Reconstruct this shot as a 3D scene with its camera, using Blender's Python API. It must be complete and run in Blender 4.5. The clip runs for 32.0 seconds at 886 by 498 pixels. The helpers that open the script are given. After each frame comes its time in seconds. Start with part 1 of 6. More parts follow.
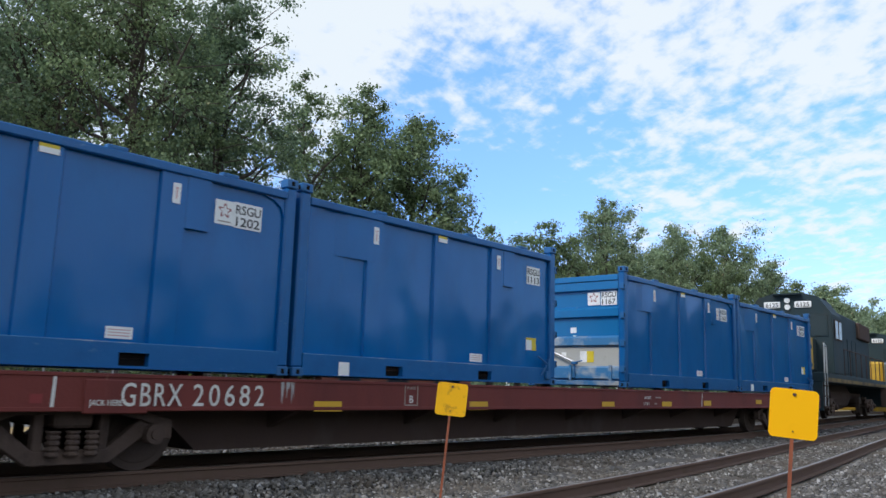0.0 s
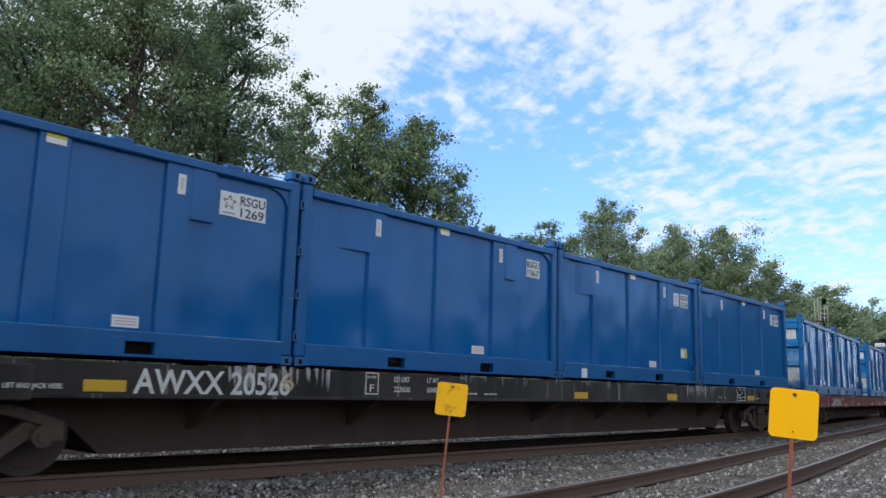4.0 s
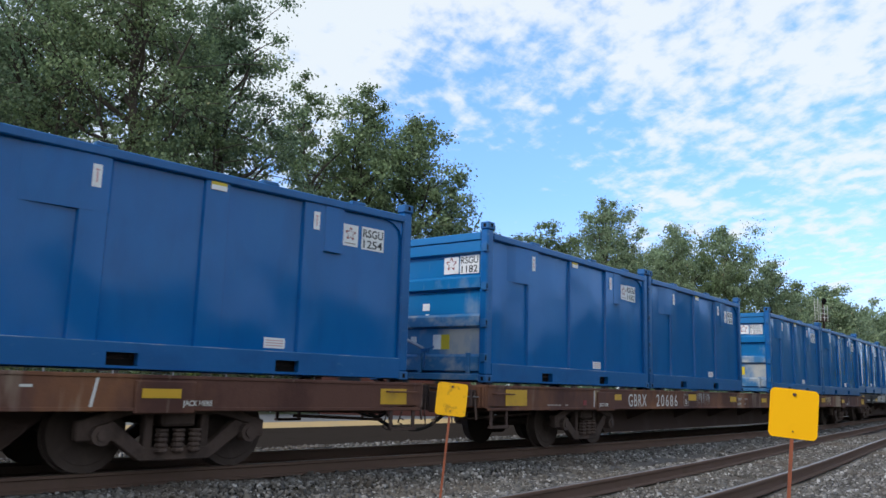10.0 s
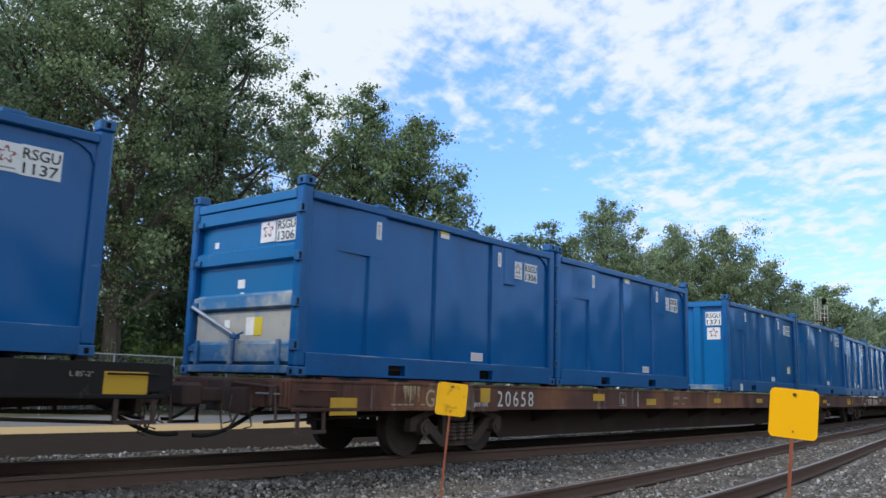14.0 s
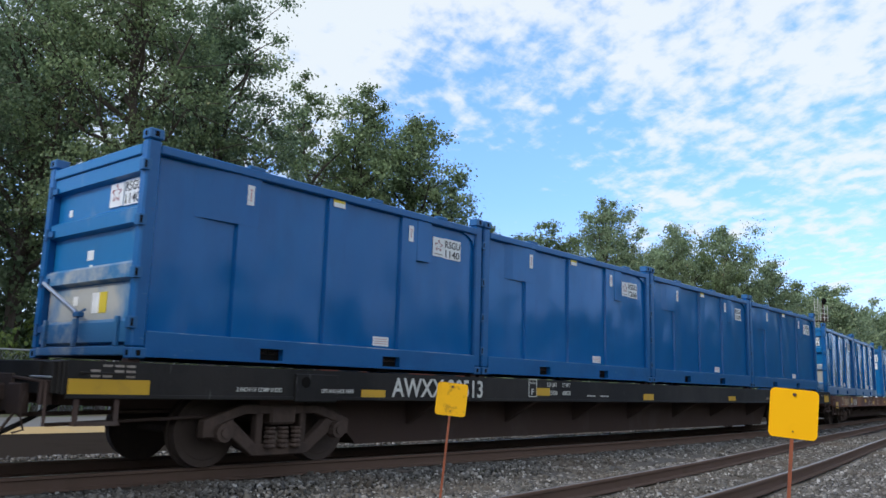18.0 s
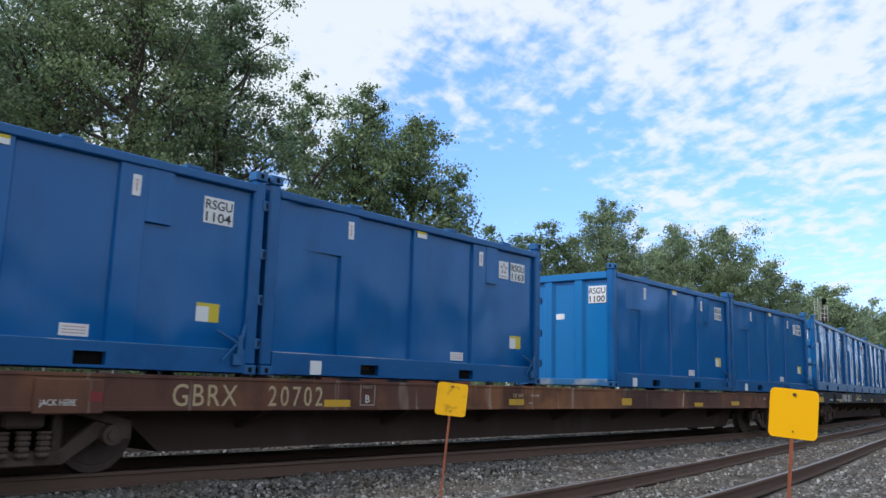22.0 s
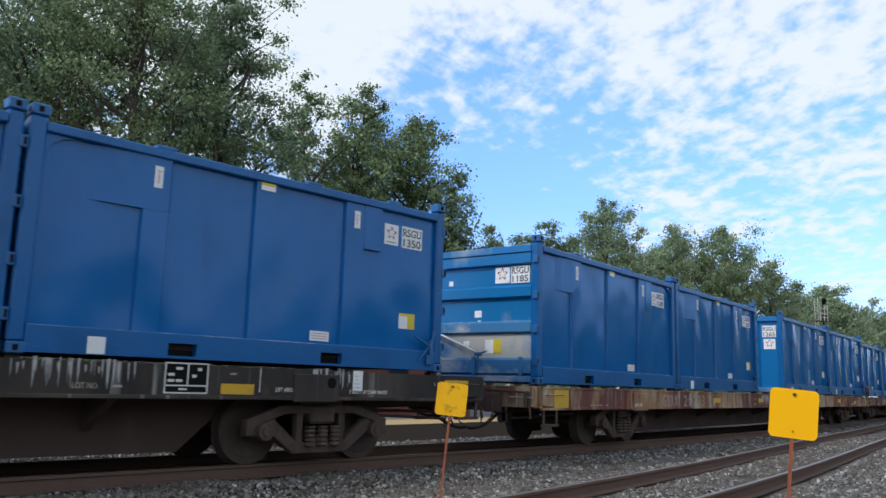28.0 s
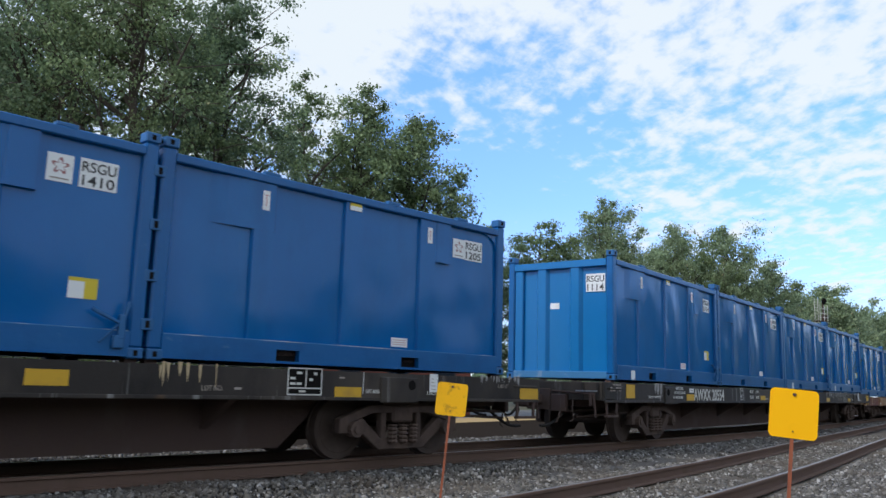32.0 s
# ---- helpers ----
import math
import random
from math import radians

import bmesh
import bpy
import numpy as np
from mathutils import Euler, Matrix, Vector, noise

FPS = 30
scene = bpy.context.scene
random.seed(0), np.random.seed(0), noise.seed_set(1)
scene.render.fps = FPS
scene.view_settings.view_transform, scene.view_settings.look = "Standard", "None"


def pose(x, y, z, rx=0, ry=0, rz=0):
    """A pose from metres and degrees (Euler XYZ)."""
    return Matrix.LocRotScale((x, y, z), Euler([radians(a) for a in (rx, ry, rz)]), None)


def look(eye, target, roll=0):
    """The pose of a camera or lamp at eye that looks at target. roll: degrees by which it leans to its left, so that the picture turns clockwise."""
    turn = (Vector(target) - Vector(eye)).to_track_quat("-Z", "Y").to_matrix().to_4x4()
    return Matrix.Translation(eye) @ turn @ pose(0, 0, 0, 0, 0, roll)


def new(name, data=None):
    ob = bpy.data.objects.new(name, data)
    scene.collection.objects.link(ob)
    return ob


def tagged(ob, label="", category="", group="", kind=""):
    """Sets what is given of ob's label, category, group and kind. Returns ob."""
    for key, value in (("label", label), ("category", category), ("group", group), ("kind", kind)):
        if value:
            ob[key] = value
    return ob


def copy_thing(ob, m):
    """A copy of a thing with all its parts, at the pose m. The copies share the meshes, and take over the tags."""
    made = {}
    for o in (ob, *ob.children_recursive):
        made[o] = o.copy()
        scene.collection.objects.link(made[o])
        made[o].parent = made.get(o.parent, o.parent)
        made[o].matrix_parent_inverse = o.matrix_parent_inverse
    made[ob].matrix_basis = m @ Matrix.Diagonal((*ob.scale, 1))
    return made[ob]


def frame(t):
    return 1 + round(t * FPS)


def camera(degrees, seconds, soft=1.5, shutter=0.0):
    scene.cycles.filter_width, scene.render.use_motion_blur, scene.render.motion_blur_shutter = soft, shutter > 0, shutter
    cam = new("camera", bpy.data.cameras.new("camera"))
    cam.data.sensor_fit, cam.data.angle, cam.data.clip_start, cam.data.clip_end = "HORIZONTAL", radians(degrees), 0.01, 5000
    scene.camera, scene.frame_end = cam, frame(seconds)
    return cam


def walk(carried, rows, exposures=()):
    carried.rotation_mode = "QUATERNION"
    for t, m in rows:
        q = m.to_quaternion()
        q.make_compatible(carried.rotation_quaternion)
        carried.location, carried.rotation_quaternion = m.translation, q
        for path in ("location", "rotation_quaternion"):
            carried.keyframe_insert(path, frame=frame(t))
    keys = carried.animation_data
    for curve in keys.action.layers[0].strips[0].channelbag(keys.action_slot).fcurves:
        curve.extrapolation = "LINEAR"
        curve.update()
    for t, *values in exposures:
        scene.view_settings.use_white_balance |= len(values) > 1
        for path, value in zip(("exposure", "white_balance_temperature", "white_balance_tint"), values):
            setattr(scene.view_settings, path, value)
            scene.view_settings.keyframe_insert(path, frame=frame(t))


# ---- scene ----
# Plan: the eye is the origin of x and y. The main track's centre line starts at (0, 14.07) with s = 0 and curves away;
# s grows in the train's direction of travel. Heights are relative to the eye; the rail heads lie at RAIL.
EYE = 2.6
RAIL = EYE - 1.03
TILT, LEAN = 0.166984, -0.0280841
look_dir = Vector((0, math.cos(TILT), math.sin(TILT)))
cam = camera(57.26, 32.0, soft=1.5, shutter=0.1)
view = look((0, 0, EYE), Vector((0, 0, EYE)) + look_dir, math.degrees(-LEAN))
walk(cam, [(0.0, view), (32.0, view)])

# ---- the line of the track ----
S_LO, S_HI, S_STEP = -90.0, 230.0, 0.25


def heading(s):
    c = min(max(s, -24.0), 46.0)
    return 0.82629 + 0.00555105 * c + 0.000246441 * c * c / 2 - 2.88824e-05 * c ** 3 / 6


def build_line():
    line = {}
    x, y, s = 0.0, 14.066, 0.0
    line[0] = (x, y)
    n = int(S_HI / S_STEP)
    for i in range(n):
        h = heading((i + 0.5) * S_STEP)
        x, y = x + math.cos(h) * S_STEP, y + math.sin(h) * S_STEP
        line[i + 1] = (x, y)
    x, y = 0.0, 14.066
    for i in range(0, int(S_LO / S_STEP), -1):
        h = heading((i - 0.5) * S_STEP)
        x, y = x - math.cos(h) * S_STEP, y - math.sin(h) * S_STEP
        line[i - 1] = (x, y)
    return line


LINE = build_line()


def on_line(s, lat=0.0):
    """The point of the plan at s along the main track, lat metres to its far side."""
    c = min(max(s, S_LO), S_HI - S_STEP)
    i = math.floor(c / S_STEP)
    f = c / S_STEP - i
    (x0, y0), (x1, y1) = LINE[i], LINE[i + 1]
    h = heading(s)
    x, y = x0 + (x1 - x0) * f + math.cos(h) * (s - c), y0 + (y1 - y0) * f + math.sin(h) * (s - c)
    return Vector((x - math.sin(h) * lat, y + math.cos(h) * lat, 0))


SPEED = (6.737, 6.641, 6.508, 6.374, 6.280, 6.207, 6.187, 6.169, 6.160, 6.146, 6.147, 6.213, 6.436, 6.699, 6.984, 7.256, 7.557)


def travelled(t):
    """How far the train has gone at t seconds; the speeds are two seconds apart."""
    i = min(int(t / 2), len(SPEED) - 2)
    u = t - 2 * i
    gone = sum(SPEED[k] + SPEED[k + 1] for k in range(i))
    return gone + SPEED[i] * u + (SPEED[i + 1] - SPEED[i]) / 2 * u * u / 2


def car_pose(s, half):
    a, b = on_line(s - half), on_line(s + half)
    m = (a + b) / 2
    return pose(m.x, m.y, RAIL, 0, 0, math.degrees(math.atan2(b.y - a.y, b.x - a.x)))


# ---- world, sun, exposure ----
def build_world():
    world = bpy.data.worlds.new("sky")
    world.use_nodes = True
    scene.world = world
    t = world.node_tree
    t.nodes.clear()
    add = t.nodes.new
    link = t.links.new

    def math_node(op, a, b=None, clamp=False):
        n = add("ShaderNodeMath")
        n.operation, n.use_clamp = op, clamp
        for i, v in enumerate((a, b)):
            if v is None:
                continue
            if isinstance(v, (int, float)):
                n.inputs[i].default_value = v
            else:
                link(v, n.inputs[i])
        return n.outputs[0]

    sky = add("ShaderNodeTexSky")
    sky.sky_type, sky.sun_disc = "NISHITA", False
    sky.sun_elevation, sky.sun_rotation = radians(SUN_UP), radians(SUN_TURN)
    sky.air_density, sky.dust_density, sky.ozone_density = 1.0, 0.3, 2.0
    co = add("ShaderNodeTexCoord")
    sep = add("ShaderNodeSeparateXYZ")
    link(co.outputs["Generated"], sep.inputs[0])
    height = math_node("MAXIMUM", sep.outputs["Z"], 0.04)
    flat_x = math_node("DIVIDE", sep.outputs["X"], math_node("ADD", height, 0.12))
    flat_y = math_node("DIVIDE", sep.outputs["Y"], math_node("ADD", height, 0.12))
    plane = add("ShaderNodeCombineXYZ")
    link(flat_x, plane.inputs[0])
    link(flat_y, plane.inputs[1])

    def cloud_noise(scale, detail, rough, shift, stretch=(1, 1, 1), distort=0.0):
        m = add("ShaderNodeMapping")
        m.inputs["Location"].default_value, m.inputs["Scale"].default_value = shift, stretch
        m.inputs["Rotation"].default_value = (0, 0, radians(-28))
        link(plane.outputs[0], m.inputs[0])
        n = add("ShaderNodeTexNoise")
        n.inputs["Scale"].default_value, n.inputs["Detail"].default_value = scale, detail
        n.inputs["Roughness"].default_value, n.inputs["Distortion"].default_value = rough, distort
        link(m.outputs[0], n.inputs[0])
        return n.outputs[0]

    def bank(direction, inner, outer):
        """1 inside a cone round a direction, 0 outside a wider one."""
        d = add("ShaderNodeVectorMath")
        d.operation = "DOT_PRODUCT"
        link(co.outputs["Generated"], d.inputs[0])
        d.inputs[1].default_value = Vector(direction).normalized()
        r = add("ShaderNodeMapRange")
        r.interpolation_type = "SMOOTHSTEP"
        r.inputs[1].default_value, r.inputs[2].default_value = math.cos(radians(outer)), math.cos(radians(inner))
        link(d.outputs["Value"], r.inputs[0])
        return r.outputs[0]

    broad = cloud_noise(1.1, 3, 0.5, (3.1, 1.7, 0))
    mottle = cloud_noise(15.0, 5, 0.55, (0.4, 2.2, 0), (1.0, 0.7, 1.0), 0.12)
    tufts = cloud_noise(5.0, 3, 0.5, (5.4, 0.6, 0), (1.0, 0.6, 1.0), 0.25)
    cover = math_node("MULTIPLY", math_node("SUBTRACT", broad, 0.5), 1.3)
    for direction, inner, outer, gain in CLOUD_BANKS:
        cover = math_node("ADD", cover, math_node("MULTIPLY", bank(direction, inner, outer), gain))
    dens = math_node("ADD", math_node("MULTIPLY", math_node("SUBTRACT", mottle, 0.5), 2.2), cover)
    dens = math_node("ADD", dens, math_node("MULTIPLY", math_node("SUBTRACT", tufts, 0.5), 1.3))
    r = add("ShaderNodeMapRange")
    r.interpolation_type = "SMOOTHSTEP"
    r.inputs[1].default_value, r.inputs[2].default_value = -0.28, 0.62
    link(dens, r.inputs[0])
    low = add("ShaderNodeMapRange")
    low.inputs[1].default_value, low.inputs[2].default_value = 0.0, 0.22
    low.inputs[3].default_value, low.inputs[4].default_value = 0.34, 0.0
    link(sep.outputs["Z"], low.inputs[0])
    amount = math_node("MAXIMUM", r.outputs[0], low.outputs[0], True)
    scaled = add("ShaderNodeMix")
    scaled.data_type = "RGBA"
    scaled.blend_type = "MULTIPLY"
    scaled.inputs[0].default_value = 1.0
    link(sky.outputs[0], scaled.inputs[6])
    band = add("ShaderNodeMapRange")
    band.inputs[1].default_value, band.inputs[2].default_value = 0.06, 0.42
    link(sep.outputs["Z"], band.inputs[0])
    tint = add("ShaderNodeMix")
    tint.data_type = "RGBA"
    link(band.outputs[0], tint.inputs[0])
    tint.inputs[6].default_value, tint.inputs[7].default_value = SKY_LOW_TINT, SKY_TINT
    link(tint.outputs[2], scaled.inputs[7])
    mix = add("ShaderNodeMix")
    mix.data_type = "RGBA"
    link(math_node("MULTIPLY", amount, 0.92), mix.inputs[0])
    link(scaled.outputs[2], mix.inputs[6])
    mix.inputs[7].default_value = CLOUD
    bg = add("ShaderNodeBackground")
    bg.inputs["Strength"].default_value = SKY_STRENGTH
    link(mix.outputs[2], bg.inputs[0])
    out = add("ShaderNodeOutputWorld")
    link(bg.outputs[0], out.inputs[0])


SUN_UP, SUN_TURN = 42.0, -128.0   # degrees; the turn is clockwise from +y
SKY_STRENGTH = 0.15
SKY_TINT = (1.05, 1.36, 1.78, 1)
SKY_LOW_TINT = (0.66, 0.80, 1.26, 1)
CLOUD = (4.6, 4.95, 5.1, 1)
# the last bank is unseen, behind the camera, added to whiten the fill light
CLOUD_BANKS = (((-0.13, 0.9, 0.62), 6, 23, 0.9), ((0.36, 0.9, 0.46), 6, 21, 0.46), ((0.06, 0.9, 0.27), 4, 13, -0.6),
               ((0.34, 0.9, 0.17), 3, 10, -0.15), ((-0.6, 0.6, 0.6), 5, 40, 0.2), ((0.3, -0.9, 0.45), 50, 95, 0.55))
build_world()
sun_data = bpy.data.lights.new("sun", "SUN")
sun_data.energy, sun_data.angle, sun_data.color = 1.7, radians(10.0), (1.0, 0.95, 0.87)
sun = new("sun", sun_data)
sun_way = Vector((math.sin(radians(SUN_TURN)) * math.cos(radians(SUN_UP)), math.cos(radians(SUN_TURN)) * math.cos(radians(SUN_UP)), math.sin(radians(SUN_UP))))
sun.matrix_world = look(Vector((0, 0, 60)) + sun_way * 10, (0, 0, 60))
scene.view_settings.exposure = 0.35


# ---- materials ----
def material(name, base, rough=0.6, metal=0.0, spots=(), bump=0.0, bump_scale=20.0, coat=0.0, vary=0.0, rand=0.0, spec=0.5, relief=0.02, fine=4, seeded=False, bump_stretch=(1, 1, 1)):
    """A node material: a base colour, layers of stains, grain and painted sheen over it (colour, scale, low, high,
    stretch, amount) and fine relief.
    """
    m = bpy.data.materials.new(name)
    m.use_nodes = True
    t = m.node_tree
    b = t.nodes["Principled BSDF"]
    add, link = t.nodes.new, t.links.new
    b.inputs["Roughness"].default_value, b.inputs["Metallic"].default_value = rough, metal
    b.inputs["Coat Weight"].default_value, b.inputs["Specular IOR Level"].default_value = coat, spec
    co = add("ShaderNodeTexCoord")
    col = add("ShaderNodeRGB")
    col.outputs[0].default_value = (*base, 1)
    now = col.outputs[0]
    info = add("ShaderNodeObjectInfo") if rand or seeded else None
    chance = info.outputs["Random"] if info else None
    if seeded:
        pick = add("ShaderNodeSeparateColor")
        link(info.outputs["Color"], pick.inputs[0])
        chance = pick.outputs[0]

    def noise_at(scale, stretch, detail=5, rough_=0.6):
        mp = add("ShaderNodeMapping")
        mp.inputs["Scale"].default_value = stretch
        link(co.outputs["Object"], mp.inputs[0])
        n = add("ShaderNodeTexNoise")
        n.inputs["Scale"].default_value, n.inputs["Detail"].default_value, n.inputs["Roughness"].default_value = scale, detail, rough_
        link(mp.outputs[0], n.inputs[0])
        if info:
            w = add("ShaderNodeMath")
            w.operation = "MULTIPLY"
            w.inputs[1].default_value = 60.0
            link(chance, w.inputs[0])
            n.noise_dimensions = "4D"
            link(w.outputs[0], n.inputs["W"])
        return n.outputs[0]

    for colour, scale, low, high, stretch, amount in spots:
        r = add("ShaderNodeMapRange")
        r.inputs[1].default_value, r.inputs[2].default_value, r.inputs[4].default_value = low, high, amount
        link(noise_at(scale, stretch), r.inputs[0])
        mx = add("ShaderNodeMix")
        mx.data_type = "RGBA"
        link(r.outputs[0], mx.inputs[0])
        link(now, mx.inputs[6])
        mx.inputs[7].default_value = (*colour, 1)
        now = mx.outputs[2]
    if vary:
        hsv = add("ShaderNodeHueSaturation")
        r = add("ShaderNodeMapRange")
        r.inputs[3].default_value, r.inputs[4].default_value = 1 - vary, 1 + vary
        link(noise_at(3.0, (1, 1, 1), 8, 0.7), r.inputs[0])
        link(r.outputs[0], hsv.inputs["Value"])
        link(now, hsv.inputs["Color"])
        now = hsv.outputs[0]
    if rand:
        hsv = add("ShaderNodeHueSaturation")
        r = add("ShaderNodeMapRange")
        r.inputs[3].default_value, r.inputs[4].default_value = 1 - rand, 1 + rand
        link(chance, r.inputs[0])
        link(r.outputs[0], hsv.inputs["Value"])
        link(now, hsv.inputs["Color"])
        now = hsv.outputs[0]
    link(now, b.inputs["Base Color"])
    if bump:
        bp = add("ShaderNodeBump")
        bp.inputs["Strength"].default_value, bp.inputs["Distance"].default_value = bump, relief
        link(noise_at(bump_scale, bump_stretch, fine), bp.inputs["Height"])
        link(bp.outputs[0], b.inputs["Normal"])
    return m


def leaf_material(name, base, dry, light):
    """Leaves, each island with its own shade, thin enough to let some light through."""
    m = bpy.data.materials.new(name)
    m.use_nodes = True
    t = m.node_tree
    b = t.nodes["Principled BSDF"]
    add, link = t.nodes.new, t.links.new
    geo = add("ShaderNodeNewGeometry")
    ramp = add("ShaderNodeValToRGB")
    e = ramp.color_ramp.elements
    e[0].position, e[0].color = 0.0, (*[c * 0.7 for c in base], 1)
    e[1].position, e[1].color = 1.0, (*light, 1)
    mid = e.new(0.55)
    mid.color = (*base, 1)
    last = e.new(0.98)
    last.color = (*light, 1)
    e[3].color = (*dry, 1)
    link(geo.outputs["Random Per Island"], ramp.inputs[0])
    co = add("ShaderNodeTexCoord")
    n = add("ShaderNodeTexNoise")
    n.inputs["Scale"].default_value, n.inputs["Detail"].default_value = 0.35, 3
    link(co.outputs["Object"], n.inputs[0])
    r = add("ShaderNodeMapRange")
    r.inputs[1].default_value, r.inputs[2].default_value, r.inputs[3].default_value, r.inputs[4].default_value = 0.3, 0.7, 0.7, 1.35
    link(n.outputs[0], r.inputs[0])
    hsv = add("ShaderNodeHueSaturation")
    link(r.outputs[0], hsv.inputs["Value"])
    link(ramp.outputs[0], hsv.inputs["Color"])
    link(hsv.outputs[0], b.inputs["Base Color"])
    b.inputs["Roughness"].default_value, b.inputs["Specular IOR Level"].default_value = 0.55, 0.35
    tr = add("ShaderNodeBsdfTranslucent")
    link(hsv.outputs[0], tr.inputs[0])
    mix = add("ShaderNodeMixShader")
    mix.inputs[0].default_value = 0.42
    link(b.outputs[0], mix.inputs[1])
    link(tr.outputs[0], mix.inputs[2])
    link(mix.outputs[0], t.nodes["Material Output"].inputs[0])
    return m


M = {}
# the first two broad layers put soft sky reflections into the paint colour
M["blue"] = material("blue_paint", (0.0012, 0.115, 0.365), 0.17, 0.0, [((0.005, 0.140, 0.40), 0.8, 0.46, 0.68, (1.2, 1, 0.6), 0.5), ((0.001, 0.078, 0.25), 1.6, 0.5, 0.7, (1.3, 1, 0.5), 0.5), ((0.03, 0.14, 0.30), 9.0, 0.62, 0.75, (1, 1, 0.2), 0.3), ((0.35, 0.42, 0.50), 26.0, 0.745, 0.77, (1, 1, 0.35), 0.6)], 1.0, 0.95, 0.0, 0.05, 0.06, 0.38, 0.088, 1.2, True, (1, 1, 0.7))
M["blue_edge"] = material("scuffed_blue_edge_paint", (0.004, 0.105, 0.315), 0.30, 0.0, [((0.16, 0.27, 0.40), 16.0, 0.63, 0.73, (0.35, 1, 1), 0.4), ((0.10, 0.07, 0.05), 9.0, 0.68, 0.74, (0.6, 1, 1), 0.5), ((0.002, 0.06, 0.20), 1.3, 0.5, 0.66, (1, 1, 1), 0.5)], 0.25, 6.0, 0.0, 0.06, 0.06, 0.4, seeded=True)
M["blue_end"] = material("blue_end_paint", (0.004, 0.150, 0.38), 0.32, 0.0, [((0.42, 0.43, 0.40), 0.9, 0.57, 0.70, (1, 1, 0.6), 0.6), ((0.01, 0.09, 0.24), 2.2, 0.55, 0.8, (1, 1, 0.4), 0.4), ((0.30, 0.36, 0.40), 7.0, 0.66, 0.74, (1, 1, 0.15), 0.5)], 0.12, 5.0, 0.0, 0.08, 0.08, seeded=True)
M["blue_front"] = material("blue_front_paint", (0.003, 0.150, 0.40), 0.30, 0.0, [((0.03, 0.20, 0.43), 1.6, 0.58, 0.8, (1, 1, 0.5), 0.35), ((0.40, 0.42, 0.42), 14.0, 0.70, 0.76, (1, 1, 0.5), 0.5)], 0.10, 4.0, 0.0, 0.08, 0.08, seeded=True)
M["worn_band"] = material("worn_band_paint", (0.035, 0.17, 0.36), 0.5, 0.0, [((0.44, 0.45, 0.43), 1.5, 0.50, 0.64, (1, 1, 1.2), 0.85), ((0.16, 0.10, 0.06), 6.0, 0.64, 0.75, (1, 1, 1), 0.5)], 0.15, 20, seeded=True)
M["worn_panel"] = material("bare_worn_panel", (0.43, 0.43, 0.40), 0.55, 0.0, [((0.02, 0.17, 0.38), 0.8, 0.47, 0.60, (1, 1, 0.7), 0.95), ((0.22, 0.17, 0.12), 5, 0.62, 0.75, (1, 1, 1), 0.4)], 0.12, 14, 0, 0.1, 0.08, seeded=True)
M["casting"] = material("casting_blue", (0.012, 0.11, 0.29), 0.45, 0.0, [((0.10, 0.06, 0.04), 7, 0.62, 0.75, (1, 1, 1), 0.5)], 0.2, 30, seeded=True, rand=0.05)
M["hose"] = material("black_rubber_hose", (0.022, 0.020, 0.019), 0.7, spec=0.2)
# near-black for the shade inside holes, slots and pockets, and for black parts
M["hole"] = material("shade_and_paint_black", (0.012, 0.011, 0.0105), 0.9, spec=0.05)
M["plate"] = material("white_plate", (0.80, 0.81, 0.81), 0.45, 0, [((0.45, 0.45, 0.43), 6, 0.56, 0.8, (1, 1, 1), 0.5)])
M["ink"] = material("black_lettering", (0.02, 0.02, 0.022), 0.5)
M["red_ink"] = material("red_print", (0.33, 0.13, 0.125), 0.5)
M["red_paint"] = material("red_paint_daub", (0.22, 0.025, 0.025), 0.6)
M["pink_ink"] = material("faded_red_print", (0.58, 0.33, 0.34), 0.5)
M["yellow_label"] = material("yellow_label", (0.68, 0.52, 0.03), 0.45, 0, [((0.6, 0.6, 0.5), 5, 0.6, 0.8, (1, 1, 1), 0.4)])
M["steel"] = material("galvanised_bar", (0.42, 0.44, 0.46), 0.42, 0.7, [((0.2, 0.2, 0.2), 9, 0.5, 0.75, (1, 1, 1), 0.5)])
M["brown"] = material("brown_car_paint", (0.112, 0.054, 0.040), 0.7, 0, [((0.25, 0.110, 0.050), 0.45, 0.48, 0.60, (1, 1, 0.7), 0.85), ((0.066, 0.030, 0.024), 0.8, 0.50, 0.60, (1, 1, 0.7), 0.8), ((0.40, 0.33, 0.25), 0.8, 0.58, 0.68, (1.2, 1, 0.3), 0.7), ((0.36, 0.30, 0.25), 5.0, 0.62, 0.70, (1.6, 1, 0.07), 0.6), ((0.045, 0.026, 0.020), 6.0, 0.60, 0.70, (1.3, 1, 0.06), 0.6)], 0.25, 25, 0, 0.15, 0.12, 0.2, seeded=True)
M["maroon"] = material("maroon_car_paint", (0.165, 0.040, 0.034), 0.6, 0, [((0.10, 0.028, 0.026), 0.7, 0.5, 0.7, (1, 1, 0.3), 0.7), ((0.36, 0.27, 0.22), 1.2, 0.68, 0.74, (2, 1, 0.10), 0.6)], 0.2, 25, 0, 0.12, 0.0, 0.2)
M["rusty"] = material("rusty_car_paint", (0.15, 0.055, 0.040), 0.7, 0, [((0.42, 0.32, 0.20), 0.42, 0.49, 0.57, (1.2, 1, 0.5), 0.9), ((0.30, 0.13, 0.05), 1.0, 0.52, 0.62, (1, 1, 0.6), 0.8), ((0.50, 0.44, 0.34), 3.2, 0.58, 0.66, (1.6, 1, 0.10), 0.7), ((0.05, 0.028, 0.022), 3.6, 0.57, 0.66, (1.4, 1, 0.08), 0.8)], 0.3, 25, 0, 0.15, 0.0, 0.2)
